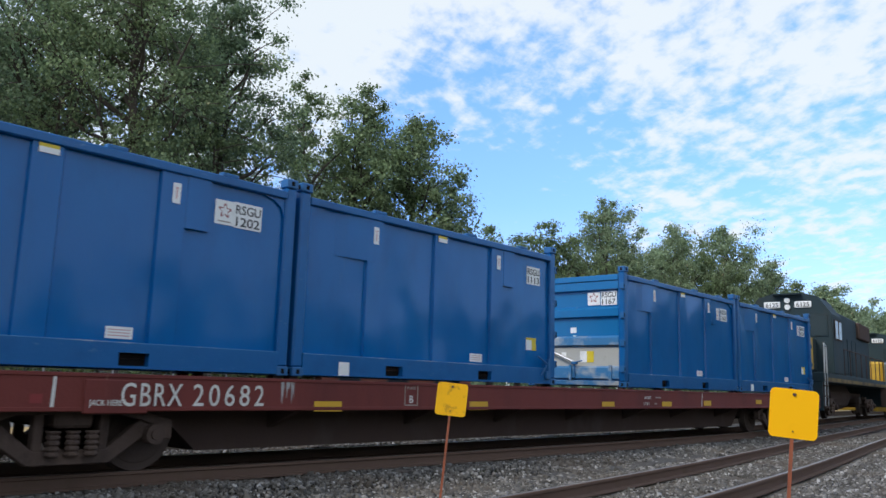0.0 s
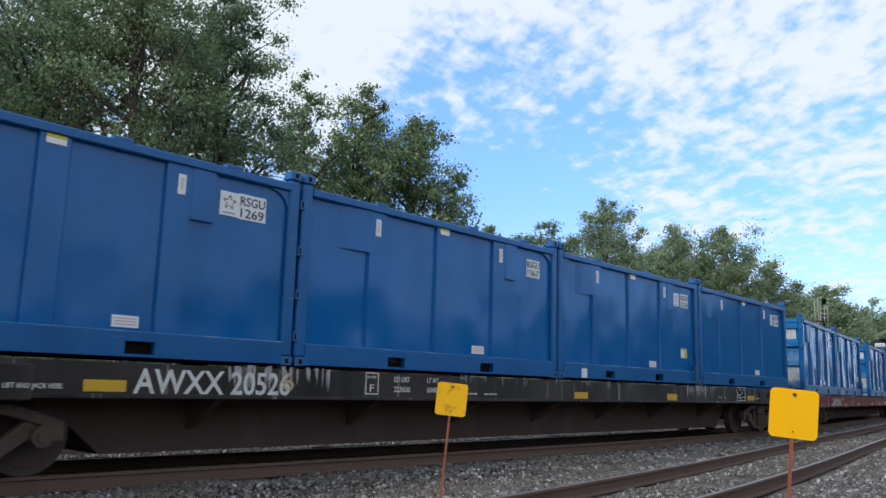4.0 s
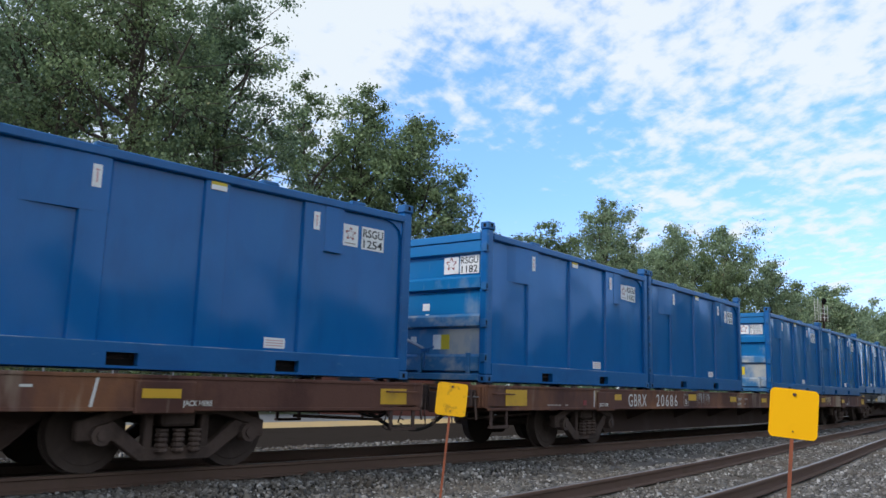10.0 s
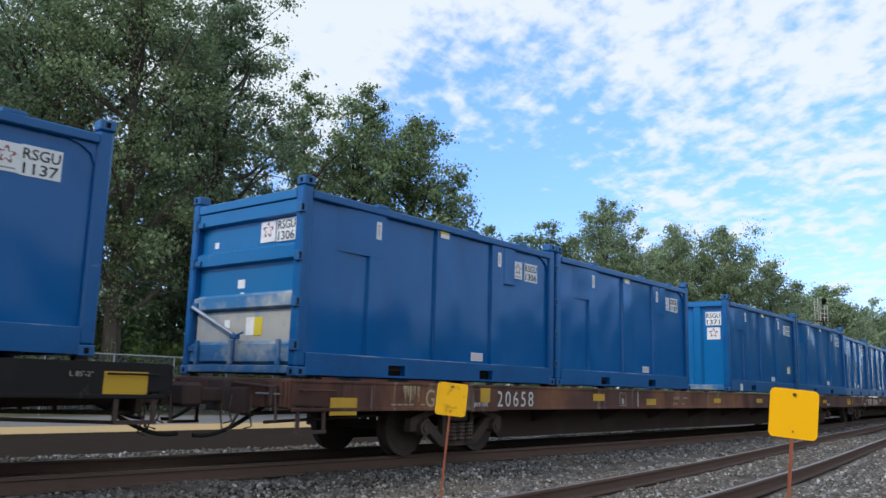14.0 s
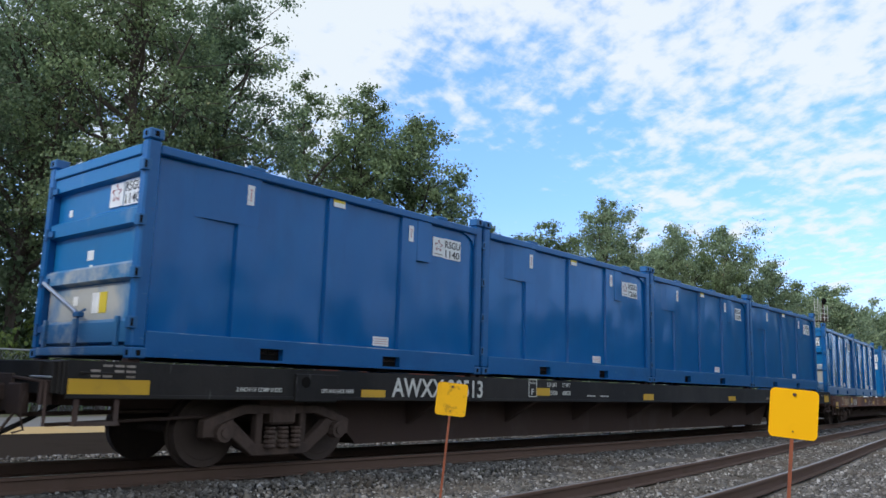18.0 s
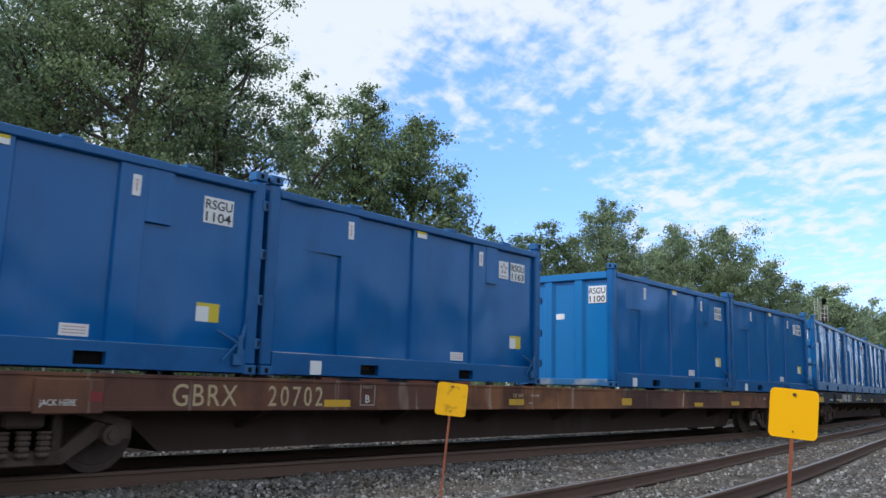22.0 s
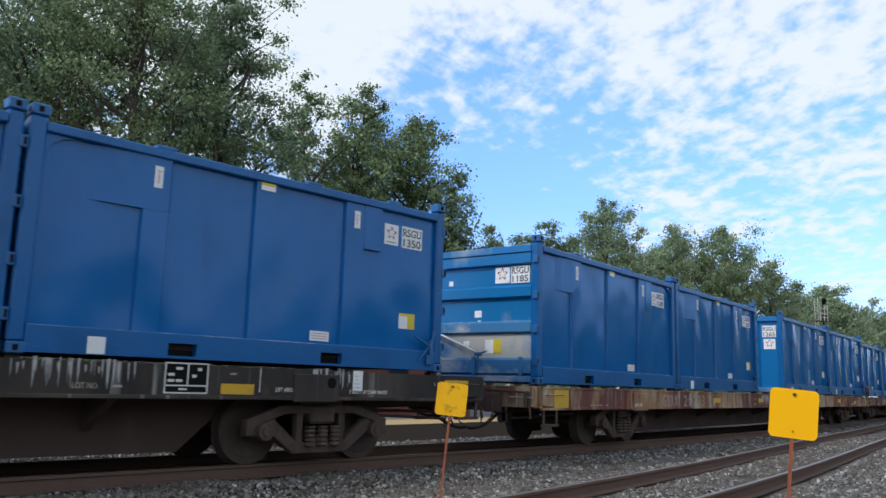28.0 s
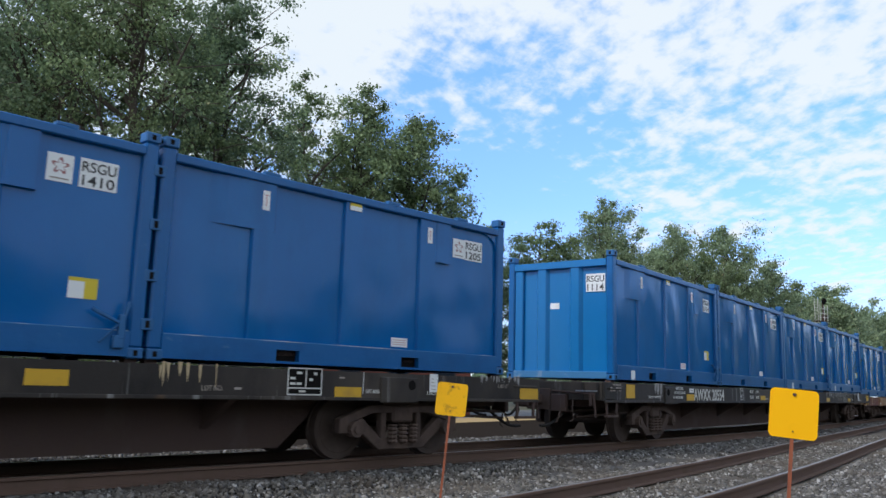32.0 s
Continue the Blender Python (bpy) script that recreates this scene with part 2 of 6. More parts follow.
M["black_car"] = material("black_car_paint", (0.020, 0.0185, 0.018), 0.6, 0, [((0.046, 0.041, 0.038), 0.8, 0.45, 0.7, (1, 1, 0.4), 0.8), ((0.16, 0.155, 0.15), 7.0, 0.66, 0.72, (1.5, 1, 0.3), 0.5)], 0.15, 25, 0, 0.15, 0, 0.15)
M["stained_car"] = material("stained_black_car_paint", (0.036, 0.031, 0.028), 0.6, 0, [((0.082, 0.067, 0.056), 0.6, 0.45, 0.66, (1, 1, 0.4), 0.9), ((0.014, 0.013, 0.013), 1.4, 0.52, 0.66, (1, 1, 0.5), 0.7), ((0.36, 0.35, 0.33), 1.3, 0.60, 0.68, (4.0, 1, 0.14), 0.6), ((0.22, 0.12, 0.06), 0.9, 0.62, 0.72, (1, 1, 0.6), 0.5)], 0.2, 25, 0, 0.15, 0.05, 0.2)
M["ballast_rust"] = material("rust_stained_ballast", (0.085, 0.066, 0.056), 0.95, 0, [((0.10, 0.088, 0.078), 14, 0.5, 0.65, (1, 1, 1), 0.7)], 1.0, 20)
M["under"] = material("grimy_steel", (0.090, 0.062, 0.054), 0.9, 0.0, [((0.095, 0.066, 0.052), 4, 0.5, 0.75, (1, 1, 1), 0.7), ((0.12, 0.10, 0.09), 1.1, 0.56, 0.7, (1, 1, 0.6), 0.5)], 0.3, 18, 0, 0, 0, 0.1)
M["truck_iron"] = material("brown_truck_casting", (0.090, 0.064, 0.054), 0.85, 0.0, [((0.15, 0.105, 0.085), 3, 0.5, 0.7, (1, 1, 0.6), 0.7), ((0.05, 0.037, 0.032), 5, 0.52, 0.7, (1, 1, 1), 0.7)], 0.4, 16, 0, 0, 0, 0.15)
M["wheel"] = material("wheel_steel", (0.082, 0.061, 0.052), 0.8, 0.0, [((0.11, 0.085, 0.072), 6, 0.5, 0.7, (1, 1, 1), 0.6)], 0.2, 20, 0, 0, 0, 0.15)
M["amber"] = material("amber_reflector", (0.62, 0.36, 0.02), 0.5, 0, [((0.28, 0.17, 0.05), 3, 0.52, 0.8, (1, 1, 1), 0.6)])
M["white"] = material("white_stencil", (0.66, 0.65, 0.61), 0.6, 0, [((0.3, 0.26, 0.22), 7, 0.5, 0.75, (1, 1, 1), 0.55)])
M["ochre"] = material("faded_ochre_stencil", (0.50, 0.38, 0.22), 0.6, 0, [((0.2, 0.12, 0.07), 7, 0.5, 0.75, (1, 1, 1), 0.55)])
M["scale"] = material("dried_white_scale", (0.42, 0.41, 0.40), 0.8, 0, [((0.16, 0.15, 0.145), 12, 0.45, 0.65, (1, 1, 0.4), 0.7)])
M["faint"] = material("faded_stencil", (0.35, 0.30, 0.26), 0.7, 0, [((0.15, 0.11, 0.09), 7, 0.5, 0.7, (1, 1, 1), 0.6)])
M["rail_top"] = material("polished_rail_head", (0.46, 0.44, 0.42), 0.32, 0.9, [((0.20, 0.15, 0.12), 2.0, 0.5, 0.7, (1, 1, 1), 0.5)])
M["rail"] = material("rusty_rail", (0.140, 0.092, 0.072), 0.9, 0.0, [((0.12, 0.082, 0.06), 3, 0.5, 0.7, (1, 1, 1), 0.7)], 0.2, 30, 0, 0, 0, 0.1)
M["tie"] = material("weathered_tie", (0.075, 0.060, 0.050), 0.9, 0, [((0.13, 0.11, 0.095), 5, 0.5, 0.7, (1, 1, 1), 0.7)], 0.4, 30)
M["ballast"] = material("ballast_bed", (0.060, 0.057, 0.054), 0.95, 0, [((0.11, 0.105, 0.10), 14, 0.5, 0.6, (1, 1, 1), 0.8), ((0.07, 0.055, 0.045), 1.1, 0.45, 0.7, (1, 1, 1), 0.6)], 1.0, 16)
# darker, browner bed between the main rails
M["ballast_dark"] = material("dark_brown_ballast", (0.055, 0.045, 0.039), 0.95, 0, [((0.075, 0.063, 0.054), 9, 0.5, 0.65, (1, 1, 1), 0.7)], 1.0, 16, 0, 0, 0, 0.0)
M["ballast_dirt"] = material("dirt_filled_ballast", (0.085, 0.068, 0.050), 0.95, 0, [((0.15, 0.13, 0.105), 6, 0.52, 0.68, (1, 1, 1), 0.7), ((0.05, 0.038, 0.03), 1.2, 0.5, 0.7, (1, 1, 1), 0.6)], 1.0, 14)
M["sign"] = material("yellow_sign_enamel", (0.95, 0.47, 0.003), 0.6, 0, [((0.75, 0.33, 0.004), 9, 0.58, 0.75, (1, 1, 1), 0.4)], 0.06, 8, 0, 0, 0, 0.15)
M["sign_worn"] = material("scuffed_yellow_sign_enamel", (0.80, 0.42, 0.010), 0.5, 0, [((0.34, 0.18, 0.02), 26, 0.56, 0.66, (1, 1, 1), 0.6), ((0.55, 0.29, 0.01), 5, 0.5, 0.7, (1, 1, 1), 0.6)], 0.08, 10, 0, 0, 0, 0.2)
M["post"] = material("red_oxide_post", (0.30, 0.085, 0.04), 0.65, 0.2, [((0.14, 0.06, 0.04), 12, 0.5, 0.7, (1, 1, 1), 0.7)])


# ---- mesh helpers ----
def box(bm, x0, x1, y0, y1, z0, z1, bevel=0.0):
    r = bmesh.ops.create_cube(bm, size=1.0, matrix=Matrix.Translation(((x0 + x1) / 2, (y0 + y1) / 2, (z0 + z1) / 2)) @ Matrix.Diagonal((x1 - x0, y1 - y0, z1 - z0, 1)))
    if bevel:
        edges = list({e for v in r["verts"] for e in v.link_edges})
        bmesh.ops.bevel(bm, geom=edges, offset=bevel, segments=1, affect="EDGES", profile=0.5)
    return bm


def rod(bm, a, b, radius, sides=8, radius_b=None):
    a, b = Vector(a), Vector(b)
    d = b - a
    m = Matrix.Translation((a + b) / 2) @ d.to_track_quat("Z", "Y").to_matrix().to_4x4()
    bmesh.ops.create_cone(bm, cap_ends=True, segments=sides, radius1=radius, radius2=radius if radius_b is None else radius_b, depth=d.length, matrix=m)
    return bm


def prism(bm, outline, y0, y1):
    """An outline in x and z, drawn out from y0 to y1."""
    front = [bm.verts.new((x, y0, z)) for x, z in outline]
    back = [bm.verts.new((x, y1, z)) for x, z in outline]
    n = len(outline)
    bm.faces.new(front)
    bm.faces.new(back[::-1])
    for i in range(n):
        bm.faces.new((front[i], back[i], back[(i + 1) % n], front[(i + 1) % n]))
    bmesh.ops.recalc_face_normals(bm, faces=bm.faces[:])
    return bm


def mesh_of(name, bm, mat):
    me = bpy.data.meshes.new(name)
    bm.to_mesh(me)
    bm.free()
    me.materials.append(mat)
    return me


def part(name, bm, mat, parent, label="", at=None):
    """Links a bmesh as one mesh object under a thing or a part."""
    ob = new(name, mesh_of(name, bm, mat))
    ob.parent = parent
    if at is not None:
        ob.matrix_basis = at
    if label:
        ob["label"] = label
    return ob


def share(name, me, parent, at=None, label=""):
    ob = new(name, me)
    ob.parent = parent
    if at is not None:
        ob.matrix_basis = at
    if label:
        ob["label"] = label
    return ob


def bms(*boxes, bevel=0.0):
    bm = bmesh.new()
    for b in boxes:
        box(bm, *b, bevel=bevel)
    return bm


LETTERS = {}


def letters(text, size, spacing=1.0, weight=0.010):
    """The mesh of a line of lettering with the built-in font, lying in x and z, its lower left corner at the origin and facing -y."""
    key = (text, size, spacing, weight)
    if key not in LETTERS:
        cu = bpy.data.curves.new("lettering", "FONT")
        cu.body, cu.size, cu.extrude, cu.space_character, cu.resolution_u = text, size, 0.0015, spacing, 3
        cu.offset = size * weight
        ob = bpy.data.objects.new("lettering", cu)
        scene.collection.objects.link(ob)
        me = bpy.data.meshes.new_from_object(ob.evaluated_get(bpy.context.evaluated_depsgraph_get()))
        bpy.data.objects.remove(ob)
        me.transform(Matrix.Rotation(math.pi / 2, 4, "X"))
        LETTERS[key] = me
    me = LETTERS[key].copy()
    return me


def lettering(text, size, mat, parent, x, y, z, width=None, turn=0.0, name="lettering", centre=False, label="", spacing=1.0, weight=0.010):
    me = letters(text, size, spacing, weight)
    me.materials.clear()
    me.materials.append(mat)
    xs = [v.co.x for v in me.vertices]
    w = max(xs) - min(xs)
    k = width / w if width else 1.0
    me.transform(Matrix.Translation((-w * k / 2 if centre else 0, 0, 0)) @ Matrix.Diagonal((k, 1, 1, 1)) @ Matrix.Translation((-min(xs), 0, 0)))
    return tagged(share(name, me, parent, pose(x, y, z, 0, 0, turn), label), kind="stuff")


def limb_mesh(bm, pts, r0, r1, sides=6):
    """A tapered, bent limb through the points."""
    rings = []
    n = len(pts)
    for i, q in enumerate(pts):
        d = (pts[min(i + 1, n - 1)] - pts[max(i - 1, 0)]).normalized()
        u = d.orthogonal().normalized()
        v = d.cross(u)
        r = r0 + (r1 - r0) * i / (n - 1)
        rings.append([bm.verts.new(q + (u * math.cos(2 * math.pi * k / sides) + v * math.sin(2 * math.pi * k / sides)) * r) for k in range(sides)])
    for a, b in zip(rings, rings[1:]):
        off = min(range(sides), key=lambda o: sum((a[k].co - b[(k + o) % sides].co).length for k in range(sides)))
        for k in range(sides):
            bm.faces.new((a[k], a[(k + 1) % sides], b[(k + 1 + off) % sides], b[(k + off) % sides]))
    bm.faces.new(rings[0][::-1])
    bm.faces.new(rings[-1])


# ---- containers ----
C_LEN, C_WID, C_HIGH = 6.058, 2.438, 2.545
HL, HW = C_LEN / 2, C_WID / 2


SKIN, PROUD, LEDGE = 0.080, 0.034, 1.66   # depths behind the frame, and the height of the upper plates' lower edge


def side_wall(thing, sign, fixed):
    """One long side; sign -1 is the side at negative y, fixed the end without the door."""
    def b(x0, x1, d0, d1, z0, z1):
        ya, yb = sign * (HW - d0), sign * (HW - d1)
        return (x0 - HL, x1 - HL, min(ya, yb), max(ya, yb), z0, z1)
    def folded(name, plan, z0, z1):
        """A pressed plate: its outline in x and depth, drawn out upwards."""
        bm = bmesh.new()
        lo = [bm.verts.new((x - HL, sign * (HW - d), z0)) for x, d in plan]
        hi = [bm.verts.new((x - HL, sign * (HW - d), z1)) for x, d in plan]
        n = len(plan)
        bm.faces.new(lo)
        bm.faces.new(hi[::-1])
        for i in range(n):
            bm.faces.new((lo[i], hi[i], hi[(i + 1) % n], lo[(i + 1) % n]))
        bmesh.ops.recalc_face_normals(bm, faces=bm.faces[:])
        return part(name, bm, M["blue"], thing)

    part("side_wall", bms(b(0.15, 5.91, SKIN, 0.100, 0.2, 2.30)), M["blue"], thing)
    for x0, x1, z1 in ((1.26, 1.56, LEDGE), (2.70, 3.02, 2.275), (4.14, 4.46, 2.275)):
        folded("stiffener", [(x0 - 0.012, SKIN), (x0, PROUD + 0.004), (x0 + 0.006, PROUD), (x1, PROUD), (x1 + 0.03, SKIN)], 0.285, z1)
    folded("upper_plate", [(0.66, SKIN), (0.88, 0.050), (1.26, PROUD - 0.004), (1.56, PROUD - 0.004), (1.60, SKIN)], LEDGE, 2.275)
    folded("upper_plate", [(4.455, PROUD + 0.01), (4.48, PROUD - 0.010), (4.78, PROUD - 0.010), (4.80, SKIN)], LEDGE - 0.005, 2.275)
    xa, k = (5.89, -1) if fixed > 0 else (0.168, 1)
    bm = bmesh.new()
    prism(bm, [(xa - HL, 2.272), (xa + k * 0.34 - HL, 2.272), (xa + k * 0.16 - HL, 2.225), (xa + k * 0.05 - HL, 2.15), (xa - HL, 2.02)], *sorted((sign * (HW - SKIN - 0.002), sign * (HW - 0.048))))
    part("corner_gusset", bm, M["blue"], thing)
    part("top_rail", bms(b(0.16, 5.90, -0.002, 0.11, 2.27, 2.375), bevel=0.012), M["blue_edge"], thing)
    xs = [0.16, 1.68, 2.03, 3.80, 4.15, 5.90]
    bm = bmesh.new()
    path = [(xs[0], 0.05), (xs[0], 0.29), (xs[5], 0.29), (xs[5], 0.05), (xs[4], 0.05), (xs[4], 0.19), (xs[3], 0.19), (xs[3], 0.05), (xs[2], 0.05), (xs[2], 0.19), (xs[1], 0.19), (xs[1], 0.05)]
    prism(bm, [(x - HL, z) for x, z in path], *sorted((sign * (HW - 0.004), sign * (HW - 0.10))))
    part("bottom_rail", bm, M["blue_edge"], thing)
    part("bottom_rail", bms(b(xs[0], xs[5], 0.003, 0.10, 0.02, 0.05)), M["blue_edge"], thing)
    # the flange's pale colour also stands for the highlight along its edge
    part("rail_flange", bms(b(0.172, 5.886, 0.006, 0.06, 0.275, 0.30), bevel=0.004), M["worn_band"], thing, "scuffed lower flange, its highlight line painted pale")
    for i in (1, 3):
        part("fork_pocket", bms(b(xs[i], xs[i + 1], 0.09, 0.11, 0.05, 0.19)), M["hole"], thing, "fork lift pocket, its inner shade painted dark")
    for x, mirror in ((0.0, 1), (C_LEN, -1)):
        a = x - HL
        w = lambda u0, u1: (min(a + mirror * u0, a + mirror * u1), max(a + mirror * u0, a + mirror * u1))
        u = w(0.0, 0.17)
        y = sorted((sign * (HW - 0.012), sign * (HW - 0.16)))
        part("corner_post", bms((*u, *y, 0.118, C_HIGH - 0.118), bevel=0.022), M["blue_edge"], thing)
        for z0, z1 in ((0, 0.118), (C_HIGH - 0.118, C_HIGH)):
            u = w(-0.004, 0.178)
            y = sorted((sign * (HW + 0.004), sign * (HW - 0.162)))
            c = part("corner_casting", bms((*u, *y, z0, z1), bevel=0.012), M["casting"], thing)
            u = w(0.055, 0.115)
            y = sorted((sign * (HW + 0.006), sign * (HW - 0.02)))
            part("casting_hole", bms((*u, *y, z0 + 0.025, z1 - 0.025), bevel=0.006), M["hole"], c)
            y = sorted((sign * (HW - 0.045), sign * (HW - 0.105)))
            u = w(-0.006, 0.02)
            part("casting_hole", bms((*u, *y, z0 + 0.025, z1 - 0.025), bevel=0.006), M["hole"], c)


def door_end(thing, sx):
    """The hinged door with its horizontal bands, at the end sx (-1 trailing, 1 leading)."""
    def b(d0, d1, y0, y1, z0, z1):
        xa, xb = sx * (HL - d0), sx * (HL - d1)
        return (min(xa, xb), max(xa, xb), y0, y1, z0, z1)
    door = part("door", bms(b(0.11, 0.14, -1.06, 1.06, 0.12, 2.26)), M["blue_end"], thing, "blue door rubbed down to bare grey metal low down")
    part("lower_panel", bms(b(0.098, 0.112, -1.04, 1.04, 0.44, 0.85)), M["worn_panel"], door, "lower door panel worn to bare grey metal")
    for z0, z1, k in ((2.08, 2.25, "blue_end"), (1.50, 1.66, "blue_end"), (0.89, 1.04, "worn_band"), (0.18, 0.40, "worn_band")):
        bm = bmesh.new()
        x0, x1 = sx * (HL - 0.115), sx * (HL - 0.025)
        out = [(x0, z0 - 0.03), (x1, z0), (x1, z1), (x0, z1 + 0.05)]
        prism(bm, out, -1.05, 1.05)
        part("band", bm, M[k], door)
    part("top_rail", bms(b(0.0, 0.11, -1.06, 1.06, 2.26, 2.385), bevel=0.01), M["blue_end"], thing)
    part("sill", bms(b(0.0, 0.12, -1.06, 1.06, 0.03, 0.13), bevel=0.01), M["worn_band"], thing)
    for z in (0.35, 0.95, 1.55, 2.1):
        bm = bmesh.new()
        rod(bm, (sx * (HL - 0.0), 1.10, z - 0.07), (sx * (HL - 0.0), 1.10, z + 0.07), 0.028, 8)
        box(bm, *b(0.0, 0.05, 0.94, 1.10, z - 0.035, z + 0.035))
        part("hinge", bm, M["casting"], door)
    for z in (0.38, 0.92, 1.5, 2.12):
        lp = part("latch_plate", bms((*sorted((sx * (HL + 0.045), sx * (HL - 0.05))), -1.218, -1.12, z - 0.065, z + 0.065), bevel=0.008), M["casting"], thing)
        part("latch_slot", bms((*sorted((sx * (HL + 0.03), sx * (HL + 0.002))), -1.2205, -1.2, z - 0.04, z + 0.04)), M["hole"], lp)
    bar = bmesh.new()
    rod(bar, (sx * (HL + 0.0), 1.04, 0.93), (sx * (HL + 0.03), 0.02, 0.53), 0.026, 8)
    part("lock_bar", bar, M["steel"], door, "grey steel lock bar set aslant")
    bm = bms((*sorted((sx * (HL - 0.02), sx * (HL + 0.06))), -0.07, 0.06, 0.47, 0.53), bevel=0.01)
    rod(bm, (sx * (HL + 0.03), 0.05, 0.50), (sx * (HL + 0.04), -0.20, 0.55), 0.014, 6)
    rod(bm, (sx * (HL + 0.02), 0.0, 0.48), (sx * (HL + 0.02), 0.01, 0.18), 0.016, 6)
    part("lock_handle", bm, M["casting"], door)
    for y in (0.88, 0.12, -0.86):
        part("lug", bms(b(-0.012, 0.03, y - 0.035, y + 0.035, 0.13, 0.46), bevel=0.006), M["worn_band"], door)
    for y, z, w, h, k in ((0.10, 1.22, 0.15, 0.12, "plate"), (0.07, 1.05, 0.07, 0.11, "plate"), (0.34, 0.68, 0.12, 0.11, "plate"), (-0.16, 0.64, 0.17, 0.24, "plate"), (-0.33, 0.64, 0.17, 0.24, "yellow_label"), (0.72, 1.80, 0.09, 0.09, "plate")):
        part("label_plate", bms(b(0.092 if z < 0.8 else 0.104, 0.0975 if z < 0.8 else 0.109, y - w / 2, y + w / 2, z - h / 2, z + h / 2)), M[k], door)


def front_end(thing, sx):
    """The fixed end with its upright ribs."""
    def b(d0, d1, y0, y1, z0, z1):
        xa, xb = sx * (HL - d0), sx * (HL - d1)
        return (min(xa, xb), max(xa, xb), y0, y1, z0, z1)
    part("end_wall", bms(b(0.10, 0.12, -1.06, 1.06, 0.12, 2.30)), M["blue_front"], thing)
    for y in (0.40, -0.36):
        bm = bmesh.new()
        x0, x1 = sx * (HL - 0.105), sx * (HL - 0.02)
        lo = [(x0, y - 0.15), (x1, y - 0.09), (x1, y + 0.09), (x0, y + 0.15)]
        v0 = [bm.verts.new((x, yy, 0.14)) for x, yy in lo]
        v1 = [bm.verts.new((x, yy, 2.24)) for x, yy in lo]
        for i in range(4):
            bm.faces.new((v0[i], v0[(i + 1) % 4], v1[(i + 1) % 4], v1[i]))
        bm.faces.new(v1)
        bm.faces.new(v0[::-1])
        bmesh.ops.recalc_face_normals(bm, faces=bm.faces[:])
        part("end_rib", bm, M["blue_front"], thing)
    part("end_rib", bms(b(0.02, 0.11, 0.86, 1.05, 0.14, 2.24), bevel=0.02), M["blue_front"], thing)
    part("top_rail", bms(b(0.0, 0.12, -1.06, 1.06, 2.24, 2.385), bevel=0.01), M["blue_front"], thing)
    part("sill", bms(b(0.0, 0.12, -1.06, 1.06, 0.02, 0.16), bevel=0.01), M["worn_band"], thing)
    part("label_plate", bms(b(0.094, 0.099, 0.03, 0.24, 1.42, 1.54)), M["plate"], thing, "small white data plate")


def side_latch(thing, sx):
    """The ratchet and chain of the door, low on the side near the door's end."""
    bm = bms((*sorted((sx * (HL - 0.24), sx * (HL - 0.36))), -HW - 0.05, -HW + 0.02, 0.10, 0.24), bevel=0.01)
    box(bm, *sorted((sx * (HL - 0.24), sx * (HL - 0.31))), -HW - 0.055, -HW + 0.02, 0.20, 0.46, 0.008)
    rod(bm, (sx * (HL - 0.30), -HW - 0.03, 0.20), (sx * (HL - 0.21), -HW - 0.03, 0.60), 0.022, 6)
    rod(bm, (sx * (HL - 0.28), -HW - 0.03, 0.36), (sx * (HL - 0.60), -HW - 0.02, 0.50), 0.020, 6)
    rod(bm, (sx * (HL - 0.27), -HW - 0.03, 0.40), (sx * (HL - 0.50), -HW - 0.02, 0.16), 0.014, 6)
    part("door_ratchet", bm, M["casting"], thing)


